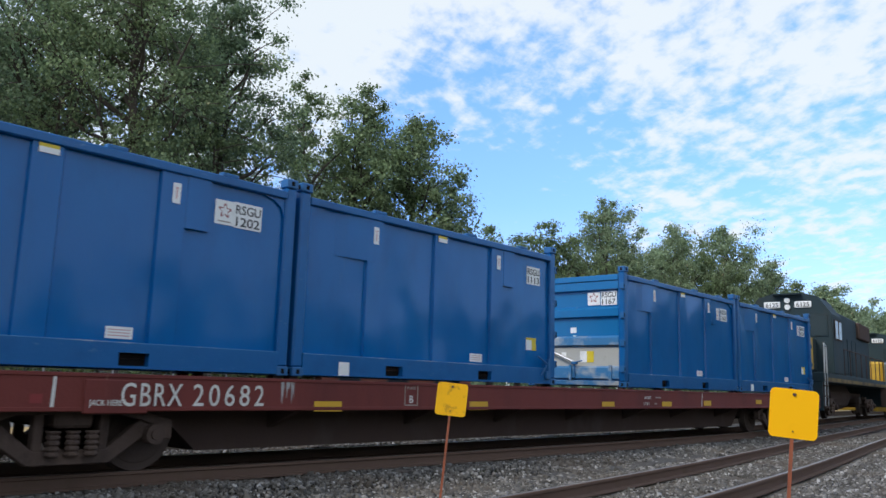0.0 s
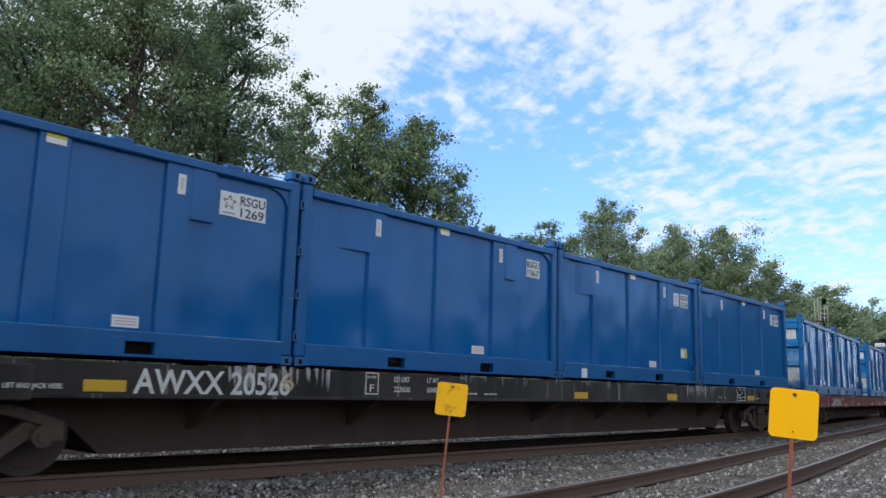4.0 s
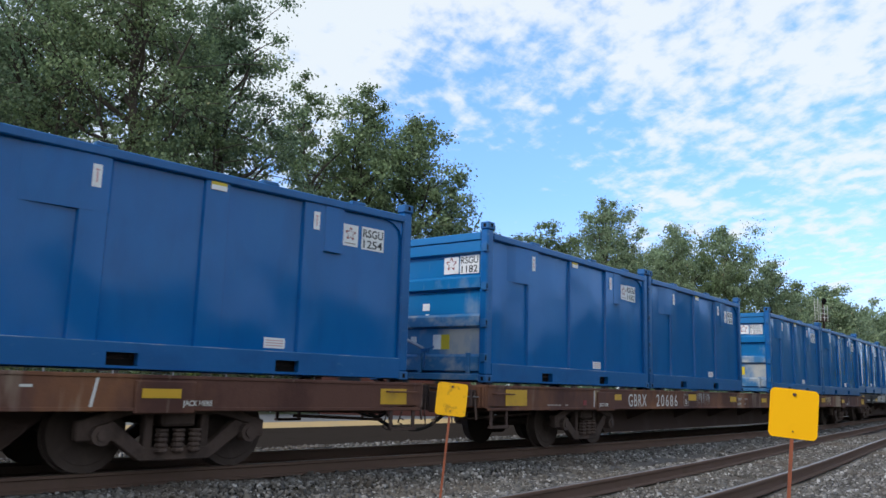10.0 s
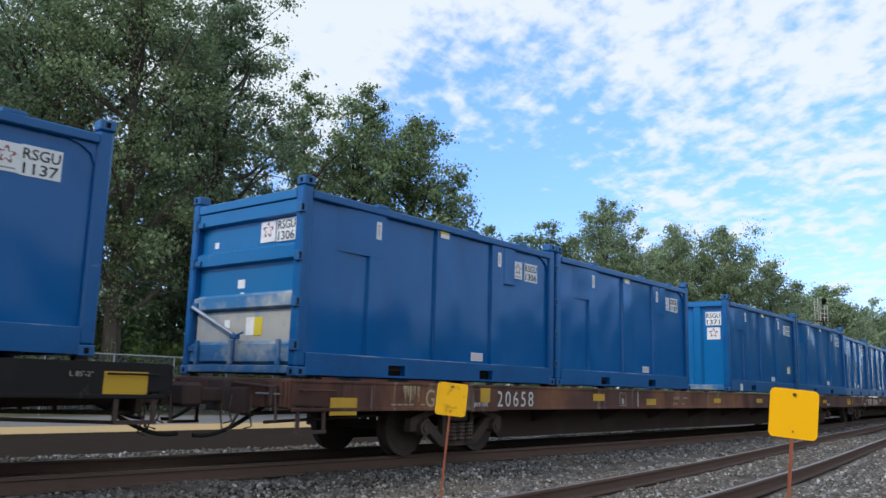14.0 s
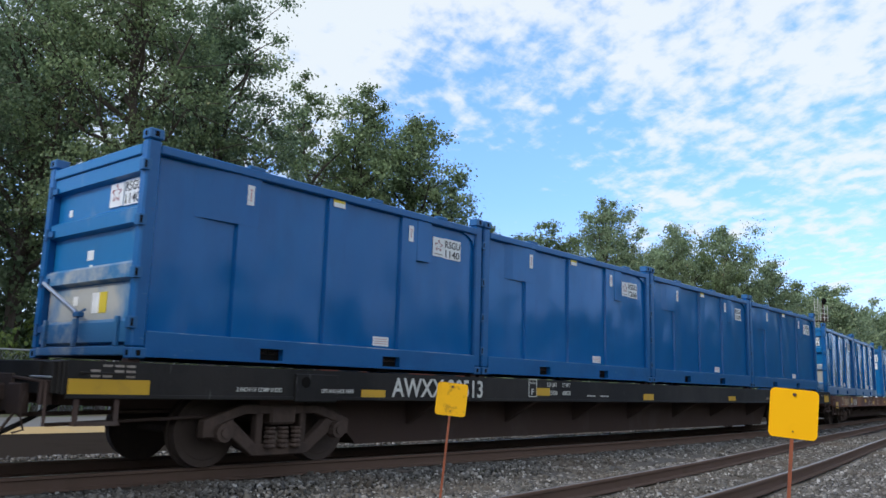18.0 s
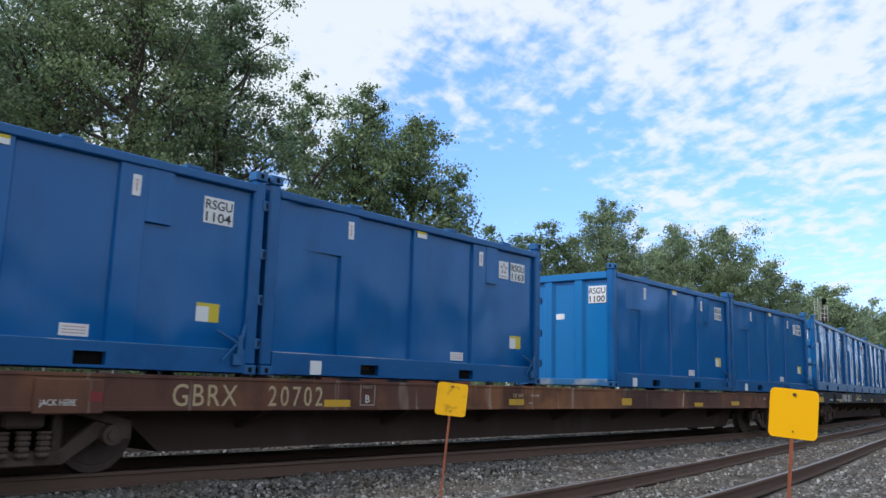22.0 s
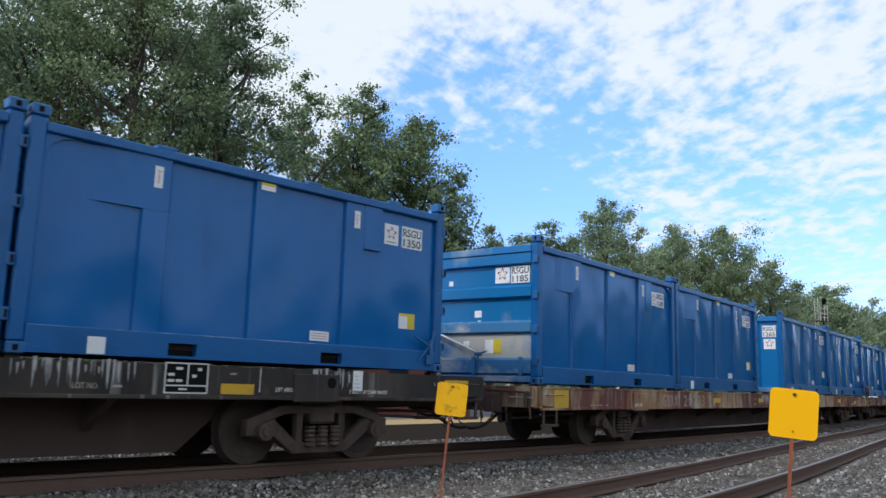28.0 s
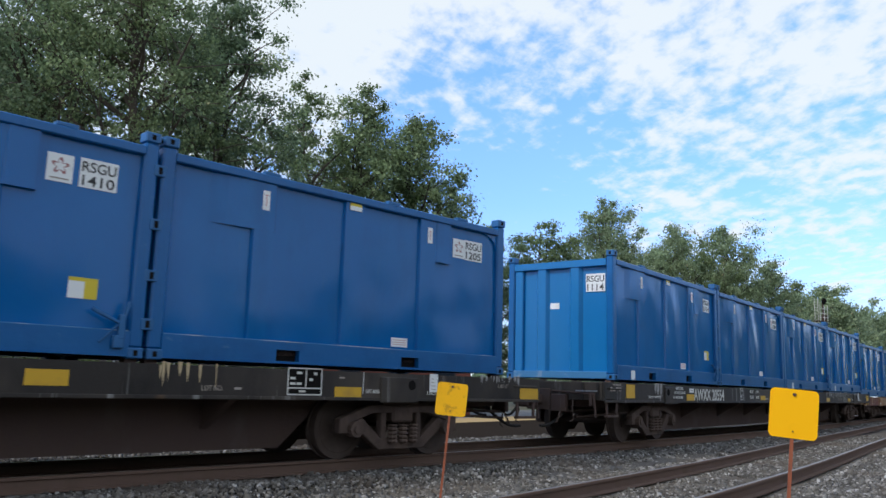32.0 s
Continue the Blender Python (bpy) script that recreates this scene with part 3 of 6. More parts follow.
def base_container(kind):
    thing = new("container")
    for s in (-1, 1):
        side_wall(thing, s, 1 if kind == "door" else -1)
    part("floor", bms((-HL + 0.12, HL - 0.12, -HW + 0.09, HW - 0.09, 0.12, 0.2)), M["under"], thing)
    lead = 1 if kind == "front" else -1
    door_end(thing, lead)
    front_end(thing, -lead)
    y = -HW - 0.001
    plates = [("label_plate", (1.36, 1.46, 1.92, 2.17), "plate"), ("label_plate", (2.76, 2.97, 2.165, 2.265), "yellow_label"), ("label_plate", (4.28, 4.38, 1.92, 2.16), "plate"), ("label_plate", (3.66, 3.97, 0.335, 0.465), "plate")]
    if kind == "front":
        plates += [("label_plate", (0.78, 0.97, 0.03, 0.21), "plate"), ("label_plate", (5.22, 5.39, 0.60, 0.82), "plate"), ("label_plate", (5.39, 5.53, 0.60, 0.82), "yellow_label")]
    for name, (x0, x1, z0, z1), k in plates:
        yy = -HW + (PROUD - 0.0045 if z0 > 1.5 else SKIN - 0.0005 if z0 > 0.3 else 0.0035)
        pl = part(name, bms((x0 - HL, x1 - HL, yy - 0.006, yy - 0.001, z0, z1)), M[k], thing)
        if k == "yellow_label" and z0 > 1.5:
            part("label_lower_half", bms((x0 - HL, x1 - HL, yy - 0.009, yy - 0.0065, z0, z0 + 0.06)), M["plate"], pl)
        elif k == "plate" and z0 > 1.5:
            part("print", bms((x0 - HL + 0.042, x1 - HL - 0.042, yy - 0.009, yy - 0.0065, z0 + 0.05, z1 - 0.08), (x0 - HL + 0.03, x1 - HL - 0.03, yy - 0.009, yy - 0.0065, z1 - 0.07, z1 - 0.05)), M["pink_ink"], pl)
        elif 3 < x0 < 4:
            bm = bms(*[(x0 - HL + 0.03, x1 - HL - 0.03, yy - 0.009, yy - 0.0065, z0 + zz, z0 + zz + 0.010) for zz in (0.028, 0.060, 0.092)])
            part("print", bm, M["pink_ink"], pl)
    if kind == "front":
        part("label_head", bms((5.22 - HL, 5.39 - HL, -HW + SKIN - 0.011, -HW + SKIN - 0.007, 0.782, 0.82)), M["yellow_label"], thing)
        side_latch(thing, 1)
    for x in (-1.55, 0.55, 2.0):
        part("cover_hook", bms((x - 0.12, x + 0.12, -HW + 0.01, -HW + 0.10, 2.372, 2.42), bevel=0.008), M["casting"], thing)
    return thing


def petal_mark(name, size, parent, m):
    """A star-like mark: a wavy red-brown ring of five lobes."""
    bm = bmesh.new()
    n = 40
    rings = []
    for k in range(n):
        th = 2 * math.pi * k / n
        r = size * (0.25 + 0.085 * math.cos(5 * (th - math.pi / 2)))
        t = size * (0.045 + 0.025 * math.sin(5 * th + 0.6))
        rings.append([bm.verts.new((math.cos(th) * q, 0, math.sin(th) * q)) for q in (r - t, r + t)])
    for i in range(n):
        p, q = rings[i], rings[(i + 1) % n]
        bm.faces.new((p[0], p[1], q[1], q[0]))
    return part(name, bm, M["red_ink"], parent, at=m)


def mark_container(thing, number, kind, logo):
    """The number plates of one container, on its near side and on the end that trails."""
    y = -HW + SKIN - 0.004
    x1 = 5.63 if kind == "front" else 5.56
    p = part("number_plate", bms((x1 - 0.41 - HL, x1 - HL, y - 0.006, y + 0.003, 1.78, 2.10)), M["plate"], thing, "white plate with black characters")
    lettering("RSGU", 0.16, M["ink"], p, x1 - 0.39 - HL, y - 0.008, 1.955, 0.37)
    lettering(number, 0.16, M["ink"], p, x1 - 0.38 - HL, y - 0.008, 1.805, 0.35)
    if logo:
        x1 -= 0.05 if int(number) % 100 not in (2, 82, 40, 37, 66, 88, 5, 69, 85) else -0.02
        q = part("mark_plate", bms((x1 - 0.70 - HL, x1 - 0.43 - HL, y - 0.006, y + 0.003, 1.79, 2.09)), M["plate"], thing, "white plate with a star-like mark")
        petal_mark("mark", 0.24, q, pose(x1 - 0.565 - HL, y - 0.009, 1.96))
        part("print", bms((x1 - 0.66 - HL, x1 - 0.47 - HL, y - 0.0085, y - 0.0065, 1.82, 1.835)), M["faint"], q)
    if kind == "door":
        x = -HL + 0.10
        p = part("number_plate", bms((x - 0.008, x + 0.02, -0.98, -0.60, 1.74, 2.04)), M["plate"], thing, "white plate with black characters")
        lettering("RSGU", 0.16, M["ink"], p, x - 0.01, -0.62, 1.905, 0.34, -90)
        lettering(number, 0.16, M["ink"], p, x - 0.01, -0.63, 1.76, 0.32, -90)
        q = part("mark_plate", bms((x - 0.008, x + 0.02, -0.57, -0.27, 1.75, 2.03)), M["plate"], thing)
        petal_mark("mark", 0.28, q, pose(x - 0.0105, -0.42, 1.91, 0, 0, -90))
    else:
        x = -HL + 0.09
        p = part("number_plate", bms((x - 0.008, x + 0.02, -1.00, -0.58, 1.74, 2.10)), M["plate"], thing, "white plate with black characters")
        lettering("RSGU", 0.18, M["ink"], p, x - 0.01, -0.60, 1.935, 0.38, -90)
        lettering(number, 0.18, M["ink"], p, x - 0.01, -0.61, 1.765, 0.36, -90)
        if logo == 2:
            q = part("mark_plate", bms((x - 0.008, x + 0.02, -0.97, -0.61, 1.36, 1.68)), M["plate"], thing)
            petal_mark("mark", 0.3, q, pose(x - 0.0105, -0.79, 1.54, 0, 0, -90))


# ---- flat cars ----
TRUCK_AT = 10.06
WHEEL_R = 0.42


def truck(car, x):
    """A two-axle truck: side frames, springs, bolster, bearings and its two wheelsets."""
    tr = new("truck")
    tr.parent = car
    tr.matrix_basis = pose(x, 0, 0)
    for s in (-1, 1):
        bm = bmesh.new()
        y0, y1 = sorted((s * 0.99, s * 1.12))
        prism(bm, [(-1.13, 0.36), (-1.13, 0.56), (-0.60, 0.74), (0.60, 0.74), (1.13, 0.56), (1.13, 0.36), (0.98, 0.36), (0.90, 0.52), (0.55, 0.63), (-0.55, 0.63), (-0.90, 0.52), (-0.98, 0.36)], y0, y1)
        prism(bm, [(-0.86, 0.52), (-0.74, 0.57), (-0.38, 0.28), (0.38, 0.28), (0.74, 0.57), (0.86, 0.52), (0.80, 0.40), (0.42, 0.13), (-0.42, 0.13), (-0.80, 0.40)], y0 + 0.004, y1 - 0.004)
        for q in (-0.34, 0.34):
            box(bm, q - 0.05, q + 0.05, y0 + 0.008, y1 - 0.008, 0.2, 0.7)
        bmesh.ops.bevel(bm, geom=bm.edges[:], offset=0.012, segments=1, affect="EDGES")
        part("side_frame", bm, M["truck_iron"], tr)
        for sx in (-1, 1):
            bm = bmesh.new()
            rod(bm, (sx * 0.89, s * 1.05, 0.42), (sx * 0.89, s * 1.2, 0.42), 0.11, 12)
            rod(bm, (sx * 0.89, s * 1.19, 0.42), (sx * 0.89, s * 1.22, 0.42), 0.06, 8)
            part("bearing", bm, M["truck_iron"], tr)
        for k in (-0.2, 0.0, 0.2):
            bm = bmesh.new()
            rings = []
            for i in range(15):
                r = (0.052, 0.074, 0.074)[i % 3]
                rings.append([bm.verts.new((k + r * math.cos(j * math.pi / 4), s * 1.14 + r * math.sin(j * math.pi / 4), 0.215 + i * 0.0185)) for j in range(8)])
            for p, q in zip(rings, rings[1:]):
                for j in range(8):
                    bm.faces.new((p[j], p[(j + 1) % 8], q[(j + 1) % 8], q[j]))
            bm.faces.new(rings[0][::-1])
            bm.faces.new(rings[-1])
            part("spring", bm, M["truck_iron"], tr)
    part("bolster", bms((-0.2, 0.2, -1.15, 1.15, 0.5, 0.74), bevel=0.03), M["truck_iron"], tr)
    for sx in (-1, 1):
        bm = bmesh.new()
        rod(bm, (0, -1.0, 0), (0, 1.0, 0), 0.075, 8)
        for s in (-1, 1):
            rod(bm, (0, s * 0.66, 0), (0, s * 0.80, 0), WHEEL_R, 28)
            rod(bm, (0, s * 0.64, 0), (0, s * 0.67, 0), WHEEL_R + 0.025, 28)
            rod(bm, (0, s * 0.795, 0), (0, s * 0.83, 0), 0.14, 12)
            rod(bm, (0, s * 0.79, 0), (0, s * 0.806, 0), WHEEL_R - 0.05, 24, WHEEL_R - 0.09)
        part("wheelset", bm, M["wheel"], tr, at=pose(sx * 0.89, 0, WHEEL_R))


def coupler(car, sx, end, z):
    bm = bms((*sorted((sx * (end - 0.5), sx * (end + 0.45))), -0.09, 0.09, z - 0.09, z + 0.09), bevel=0.02)
    box(bm, *sorted((sx * (end + 0.38), sx * (end + 0.66))), -0.15, 0.15, z - 0.15, z + 0.15, 0.04)
    part("coupler", bm, M["under"], car)
    bm = bmesh.new()
    hang = [Vector((sx * (end - 0.45 + 1.12 * u), -0.46 + 0.05 * u, z - 0.08 - 0.40 * math.sin(math.pi * u * 0.56) ** 1.2)) for u in (k / 10 for k in range(11))]
    limb_mesh(bm, hang, 0.030, 0.026, 7)
    part("air_hose", bm, M["hose"], car)
    bm = bmesh.new()
    hang = [Vector((sx * (end + 0.62 * u), 0.42 - 0.06 * u, z - 0.02 - 0.30 * math.sin(math.pi * u * 0.55))) for u in (k / 8 for k in range(9))]
    limb_mesh(bm, hang, 0.026, 0.024, 6)
    part("air_hose", bm, M["hose"], car)
    bm = bmesh.new()
    for dx, dy, drop in ((0.12, -0.78, 0.36), (0.22, -0.34, 0.46), (0.30, -0.62, 0.30)):
        limb_mesh(bm, [Vector((sx * (end + dx), dy, z + 0.02)), Vector((sx * (end + dx + 0.04), dy - 0.02, z - drop * 0.5)), Vector((sx * (end + dx - 0.02), dy, z - drop)), Vector((sx * (end + dx + 0.08), dy + 0.02, z - drop - 0.03))], 0.011, 0.011, 5)
    tagged(part("release_rod", bm, M["truck_iron"], car), kind="stuff")
    bm = bms((*sorted((sx * (end + 0.0), sx * (end + 0.10))), -0.62, -0.30, z - 0.22, z + 0.10), bevel=0.012)
    part("end_bracket", bm, M["under"], car)
    part("lever_bracket", bms((*sorted((sx * (end + 0.02), sx * (end + 0.14))), -1.18, -1.12, z - 0.1, z + 0.14), bevel=0.008), M["under"], car)
    bm = bmesh.new()
    for i in range(5):
        rod(bm, (sx * (end + 0.10 + 0.03 * i), -0.52, z - 0.20 - 0.045 * i), (sx * (end + 0.12 + 0.03 * i), -0.50, z - 0.245 - 0.045 * i), 0.016, 6)
    part("angle_cock", bm, M["truck_iron"], car)
    part("draft_pocket", bms((*sorted((sx * (end - 0.04), sx * (end + 0.05))), -0.26, 0.26, z - 0.2, z + 0.2), bevel=0.01), M["truck_iron"], car)
    bm = bmesh.new()
    pts = [(sx * (end + 0.05), -0.3, z + 0.16), (sx * (end + 0.1), -1.2, z + 0.12), (sx * (end + 0.12), -1.25, z - 0.3)]
    for a, b in zip(pts, pts[1:]):
        rod(bm, a, b, 0.018, 6)
    part("uncoupling_lever", bm, M["under"], car)


# the yellow strips of each car: place along it, length, height, middle of the strip below the deck
REFLECTORS = {
    "20682": ((-13.3, 0.75, 0.13, 0.36), (-7.09, 0.47, 0.13, 0.37), (-3.95, 0.47, 0.13, 0.36), (0.11, 0.48, 0.12, 0.34), (2.66, 0.46, 0.12, 0.33), (4.82, 0.42, 0.12, 0.30), (8.15, 0.40, 0.11, 0.26), (12.6, 0.5, 0.2, 0.23)),
    "20526": ((-12.1, 0.45, 0.18, 0.19), (-8.9, 0.46, 0.12, 0.29), (-3.43, 0.45, 0.13, 0.30), (0.30, 0.46, 0.12, 0.30), (4.04, 0.47, 0.14, 0.30), (8.60, 0.44, 0.12, 0.29), (12.25, 0.50, 0.25, 0.28)),
    "20686": ((-13.15, 0.62, 0.25, 0.22), (-9.55, 0.48, 0.11, 0.19), (-5.60, 0.46, 0.14, 0.17), (-2.81, 0.47, 0.13, 0.20), (-0.22, 0.45, 0.11, 0.22), (3.22, 0.48, 0.12, 0.20), (6.48, 0.47, 0.14, 0.19), (9.29, 0.45, 0.11, 0.22), (12.87, 0.48, 0.21, 0.23)),
    "20658": ((-13.01, 0.47, 0.22, 0.36), (-9.89, 0.25, 0.22, 0.19), (-6.28, 0.44, 0.13, 0.20), (-4.00, 0.47, 0.13, 0.28), (-0.22, 0.45, 0.11, 0.24), (2.9, 0.48, 0.11, 0.23), (4.79, 0.42, 0.16, 0.22), (9.47, 0.45, 0.10, 0.23), (12.87, 0.48, 0.21, 0.23)),
    "20513": ((-12.92, 0.87, 0.15, 0.30), (-8.95, 0.46, 0.13, 0.34), (-4.75, 0.42, 0.13, 0.25), (-0.73, 0.47, 0.13, 0.31), (3.95, 0.48, 0.11, 0.31), (8.3, 0.45, 0.11, 0.30), (12.23, 0.48, 0.26, 0.27)),
    "20702": ((-13.25, 0.45, 0.21, 0.23), (-6.43, 0.45, 0.11, 0.34), (-2.42, 0.42, 0.10, 0.30), (1.36, 0.40, 0.14, 0.28), (4.76, 0.45, 0.13, 0.35), (6.9, 0.5, 0.10, 0.30), (9.47, 0.45, 0.10, 0.25), (12.87, 0.48, 0.21, 0.23)),
    "20703": ((-13.2, 0.5, 0.30, 0.23), (-5.5, 0.5, 0.11, 0.23), (-1.9, 0.46, 0.11, 0.22), (1.88, 0.46, 0.12, 0.22), (4.58, 0.5, 0.11, 0.22), (7.74, 0.46, 0.13, 0.21), (10.53, 0.45, 0.11, 0.26), (12.8, 0.45, 0.24, 0.23)),
    "20554": ((-12.0, 0.40, 0.26, 0.20), (-8.81, 0.46, 0.14, 0.30), (-3.19, 0.46, 0.12, 0.28), (1.23, 0.45, 0.11, 0.28), (4.77, 0.46, 0.14, 0.31), (8.40, 0.44, 0.12, 0.30), (12.1, 0.5, 0.22, 0.22)),
    "20561": ((-12.1, 0.45, 0.18, 0.19), (-8.76, 0.46, 0.12, 0.28), (-3.19, 0.46, 0.12, 0.28), (1.23, 0.45, 0.11, 0.28), (4.82, 0.42, 0.16, 0.22), (8.62, 0.45, 0.13, 0.31), (12.43, 0.47, 0.22, 0.31)),
}


def flat_car(kind, number=""):
    """A long flat car. Deck and side sills, deep centre sill, cross bearers, trucks, couplers, steps and reflectors."""
    dark = kind in ("black_car", "stained_car")
    paint = M[kind]
    car = new("flat_car")
    half = 12.95 if dark else 13.65
    top = 1.18 if dark else 1.05
    deep = 0.37
    w = 1.36
    part("deck", bms((-half, half, -w + 0.07, w - 0.07, top - 0.06, top - 0.004)), M["under"], car)
    for s in (-1, 1):
        bm = bmesh.new()
        y0, y1 = sorted((s * w, s * (w - 0.06)))
        e = half - 1.5
        prism(bm, [(-half, top - 0.30), (-e, top - deep), (e, top - deep), (half, top - 0.30), (half, top), (-half, top)], y0, y1)
        bmesh.ops.bevel(bm, geom=bm.edges[:], offset=0.012, segments=2, affect="EDGES")
        sill = part("side_sill", bm, paint, car)
        bm = bms((-half + 0.02, half - 0.02, *sorted((s * (w + 0.012), s * (w - 0.02))), top - deep - 0.005, top - deep + 0.04), bevel=0.006)
        part("sill_flange", bm, paint, sill)
        if not dark:
            bm = bms((-half + 0.02, half - 0.02, *sorted((s * (w + 0.012), s * (w - 0.02))), top - 0.03, top + 0.012), bevel=0.006)
            part("sill_flange", bm, paint, sill)
    bm = bmesh.new()
    prism(bm, [(-half + 0.3, 0.72), (-8.8, 0.60), (-8.3, 0.17), (8.3, 0.17), (8.8, 0.60), (half - 0.3, 0.72), (half - 0.3, top - 0.062), (-half + 0.3, top - 0.062)], -0.62, 0.62)
    part("centre_sill", bm, M["under"], car)
    for x in (-7.2, -4.6, -2.3, 0, 2.3, 4.6, 7.2):
        bm = bmesh.new()
        v = []
        for dx in (-0.05, 0.05):
            v.append([bm.verts.new((x + dx, y, z)) for y, z in ((-w + 0.06, top - deep + 0.02), (-0.61, 0.42), (0.61, 0.42), (w - 0.06, top - deep + 0.02), (w - 0.06, top - 0.07), (-w + 0.06, top - 0.07))])
        n = 6
        bm.faces.new(v[0][::-1])
        bm.faces.new(v[1])
        for i in range(n):
            bm.faces.new((v[0][i], v[0][(i + 1) % n], v[1][(i + 1) % n], v[1][i]))
        part("cross_bearer", bm, M["under"], car)
    for sx in (-1, 1):
        bm = bms((*sorted((sx * (half - 0.10), sx * (half + 0.02))), -w + 0.01, w - 0.01, top - 0.34, top + (0.0 if dark else 0.012)), bevel=0.01)
        part("end_sill", bm, paint, car)
        coupler(car, sx, half, 0.84)
        for s in (-1, 1):
            bm = bmesh.new()
            y = s * (w - 0.02)
            x0, x1 = sx * (half - 0.14), sx * (half - 0.56)
            zb = top - 0.62
            for x in (x0, x1):
                box(bm, x - 0.025, x + 0.025, y - 0.012, y + 0.012, zb, top - 0.32)
            box(bm, min(x0, x1) - 0.025, max(x0, x1) + 0.025, y - 0.04, y + 0.04, zb - 0.02, zb + 0.02)
            part("sill_step", bm, M["under"], car)
            bm = bmesh.new()
            yy = s * (w + 0.06)
            for a, b in (((sx * (half - 0.15), s * w, top - 0.12), (sx * (half - 0.15), yy, top - 0.12)), ((sx * (half - 0.15), yy, top - 0.12), (sx * (half - 0.68), yy, top - 0.12)), ((sx * (half - 0.68), yy, top - 0.12), (sx * (half - 0.68), s * w, top - 0.12))):
                rod(bm, a, b, 0.011, 6)
            part("grab_iron", bm, paint, car)
        for s in (-1, 1):
            bm = bms((*sorted((sx * (half + 0.02), sx * (half + 0.05))), *sorted((s * (w - 0.03), s * (w - 0.42))), top - 0.33, top - 0.01), bevel=0.006)
            plate = part("corner_plate", bm, paint, car)
            for q in (0.05, 0.36):
                part("plate_rib", bms((*sorted((sx * (half + 0.05), sx * (half + 0.09))), *sorted((s * (w - q - 0.02), s * (w - q - 0.06))), top - 0.32, top - 0.02)), paint, plate)
            rb = bmesh.new()
            rod(rb, (sx * (half + 0.11), s * (w - 0.10), top - 0.17), (sx * (half + 0.11), s * (w - 0.52), top - 0.17), 0.011, 6)
            for q in (0.10, 0.52):
                rod(rb, (sx * (half + 0.03), s * (w - q), top - 0.17), (sx * (half + 0.11), s * (w - q), top - 0.17), 0.011, 6)
            part("grab_iron", rb, M["steel"], car)
        rb = bmesh.new()
        rod(rb, (sx * (half - 2.2), -0.52, 0.66), (sx * (half + 0.05), -0.50, 0.62), 0.024, 6)
        rod(rb, (sx * (half - 1.9), -0.95, 0.60), (sx * (half - 0.15), -0.70, 0.52), 0.020, 6)
        part("brake_pipe", rb, M["under"], car)
        bm = bms((*sorted((sx * (TRUCK_AT - 0.35), sx * (TRUCK_AT + 0.35))), -1.1, 1.1, 0.74, 0.80))
        part("body_bolster", bm, M["under"], car)
    if number == "20703":
        sx = 1
        stand = part("brake_stand", bms((*sorted((sx * (half - 0.16), sx * (half - 0.10))), -w - 0.03, -w + 0.03, top - 0.3, top + 0.55), (*sorted((sx * (half - 0.62), sx * (half - 0.57))), -w - 0.03, -w + 0.03, top - 0.3, top + 0.42)), M["under"], car)
        for z in (0.42, 0.0):
            bm = bmesh.new()
            rod(bm, (sx * (half - 0.10), -w - 0.05, top + z), (sx * (half - 0.62), -w - 0.05, top + z), 0.014, 6)
            part("step_rung", bm, M["steel"], stand)
    y = -w
    refl = REFLECTORS[number]
    for x, l, h, low in refl:
        z = top + 0.045 - low
        yr = y - 0.029 if abs(abs(x + l / 2) - 9.75) < 0.36 else y
        part("reflector", bms((x, x + l, yr - 0.006, yr - 0.001, z - h / 2, z + h / 2)), M["amber"], car, "yellow reflective strip")
    for x in (-9.75, 9.75):
        part("jacking_pad", bms((x - 0.35, x + 0.35, y - 0.028, y + 0.01, top - deep - 0.03, top - 0.05), bevel=0.012), paint, car)
    truck(car, -TRUCK_AT)
    truck(car, TRUCK_AT)
    return car, top


def stencil_bars(car, x, z, w, h, y, lines, mat="faint"):
    bm = bmesh.new()
    for k in range(lines):
        zz = z + h - (k + 0.75) * h / lines
        n = max(2, int(w / 0.11))
        l = w / n
        for i in range(n):
            if (i * 7 + k * 3) % 5:
                box(bm, x + i * l, x + i * l + l * 0.8, y - 0.004, y - 0.001, zz, zz + h / lines * 0.45)
    tagged(part("stencil", bm, M[mat], car), kind="stuff")


def outline(x0, x1, z0, z1, y, t=0.016):
    """The four thin bars of a stencilled frame."""
    return [(x0, x1, y - 0.004, y - 0.001, z0, z0 + t), (x0, x1, y - 0.004, y - 0.001, z1 - t, z1), (x0, x0 + t, y - 0.004, y - 0.001, z0 + t, z1 - t), (x1 - t, x1, y - 0.004, y - 0.001, z0 + t, z1 - t)]


def streaks(car, seed, x0, x1, n, top, y, reach=0.33, wide=0.016, mat="scale"):
    """Thin runs of dried scale down the side sill."""
    rnd = random.Random(seed)
    bm = bmesh.new()
    for i in range(n):
        x, l, w = rnd.uniform(x0, x1), rnd.uniform(0.25, 1.0) * reach, rnd.uniform(0.3, 1.0) * wide
        z = top - 0.012 - rnd.uniform(0, 0.4) * (reach - l)
        v = [bm.verts.new((x + dx, y - 0.0025 - 0.0004 * (i % 4), z + dz)) for dx, dz in ((-w, 0), (w, 0), (w * 0.7, -l * 0.6), (0.1 * w, -l), (-w * 0.6, -l * 0.5))]
        bm.faces.new(v)
    tagged(part("scale_stain", bm, M[mat], car, "dried pale streaks"), kind="stuff")


def scratch(car, x, z0, z1, y, lean=0.03, w=0.022, mat="white"):
    """One brushed or chalked stroke, a little aslant."""
    bm = bmesh.new()
    bm.faces.new([bm.verts.new((x + a, y - 0.003, z)) for a, z in ((-w, z0), (w * 0.6, z0), (w + lean, z1), (lean - w * 0.5, z1))])
    part("chalk_line", bm, M[mat], car)


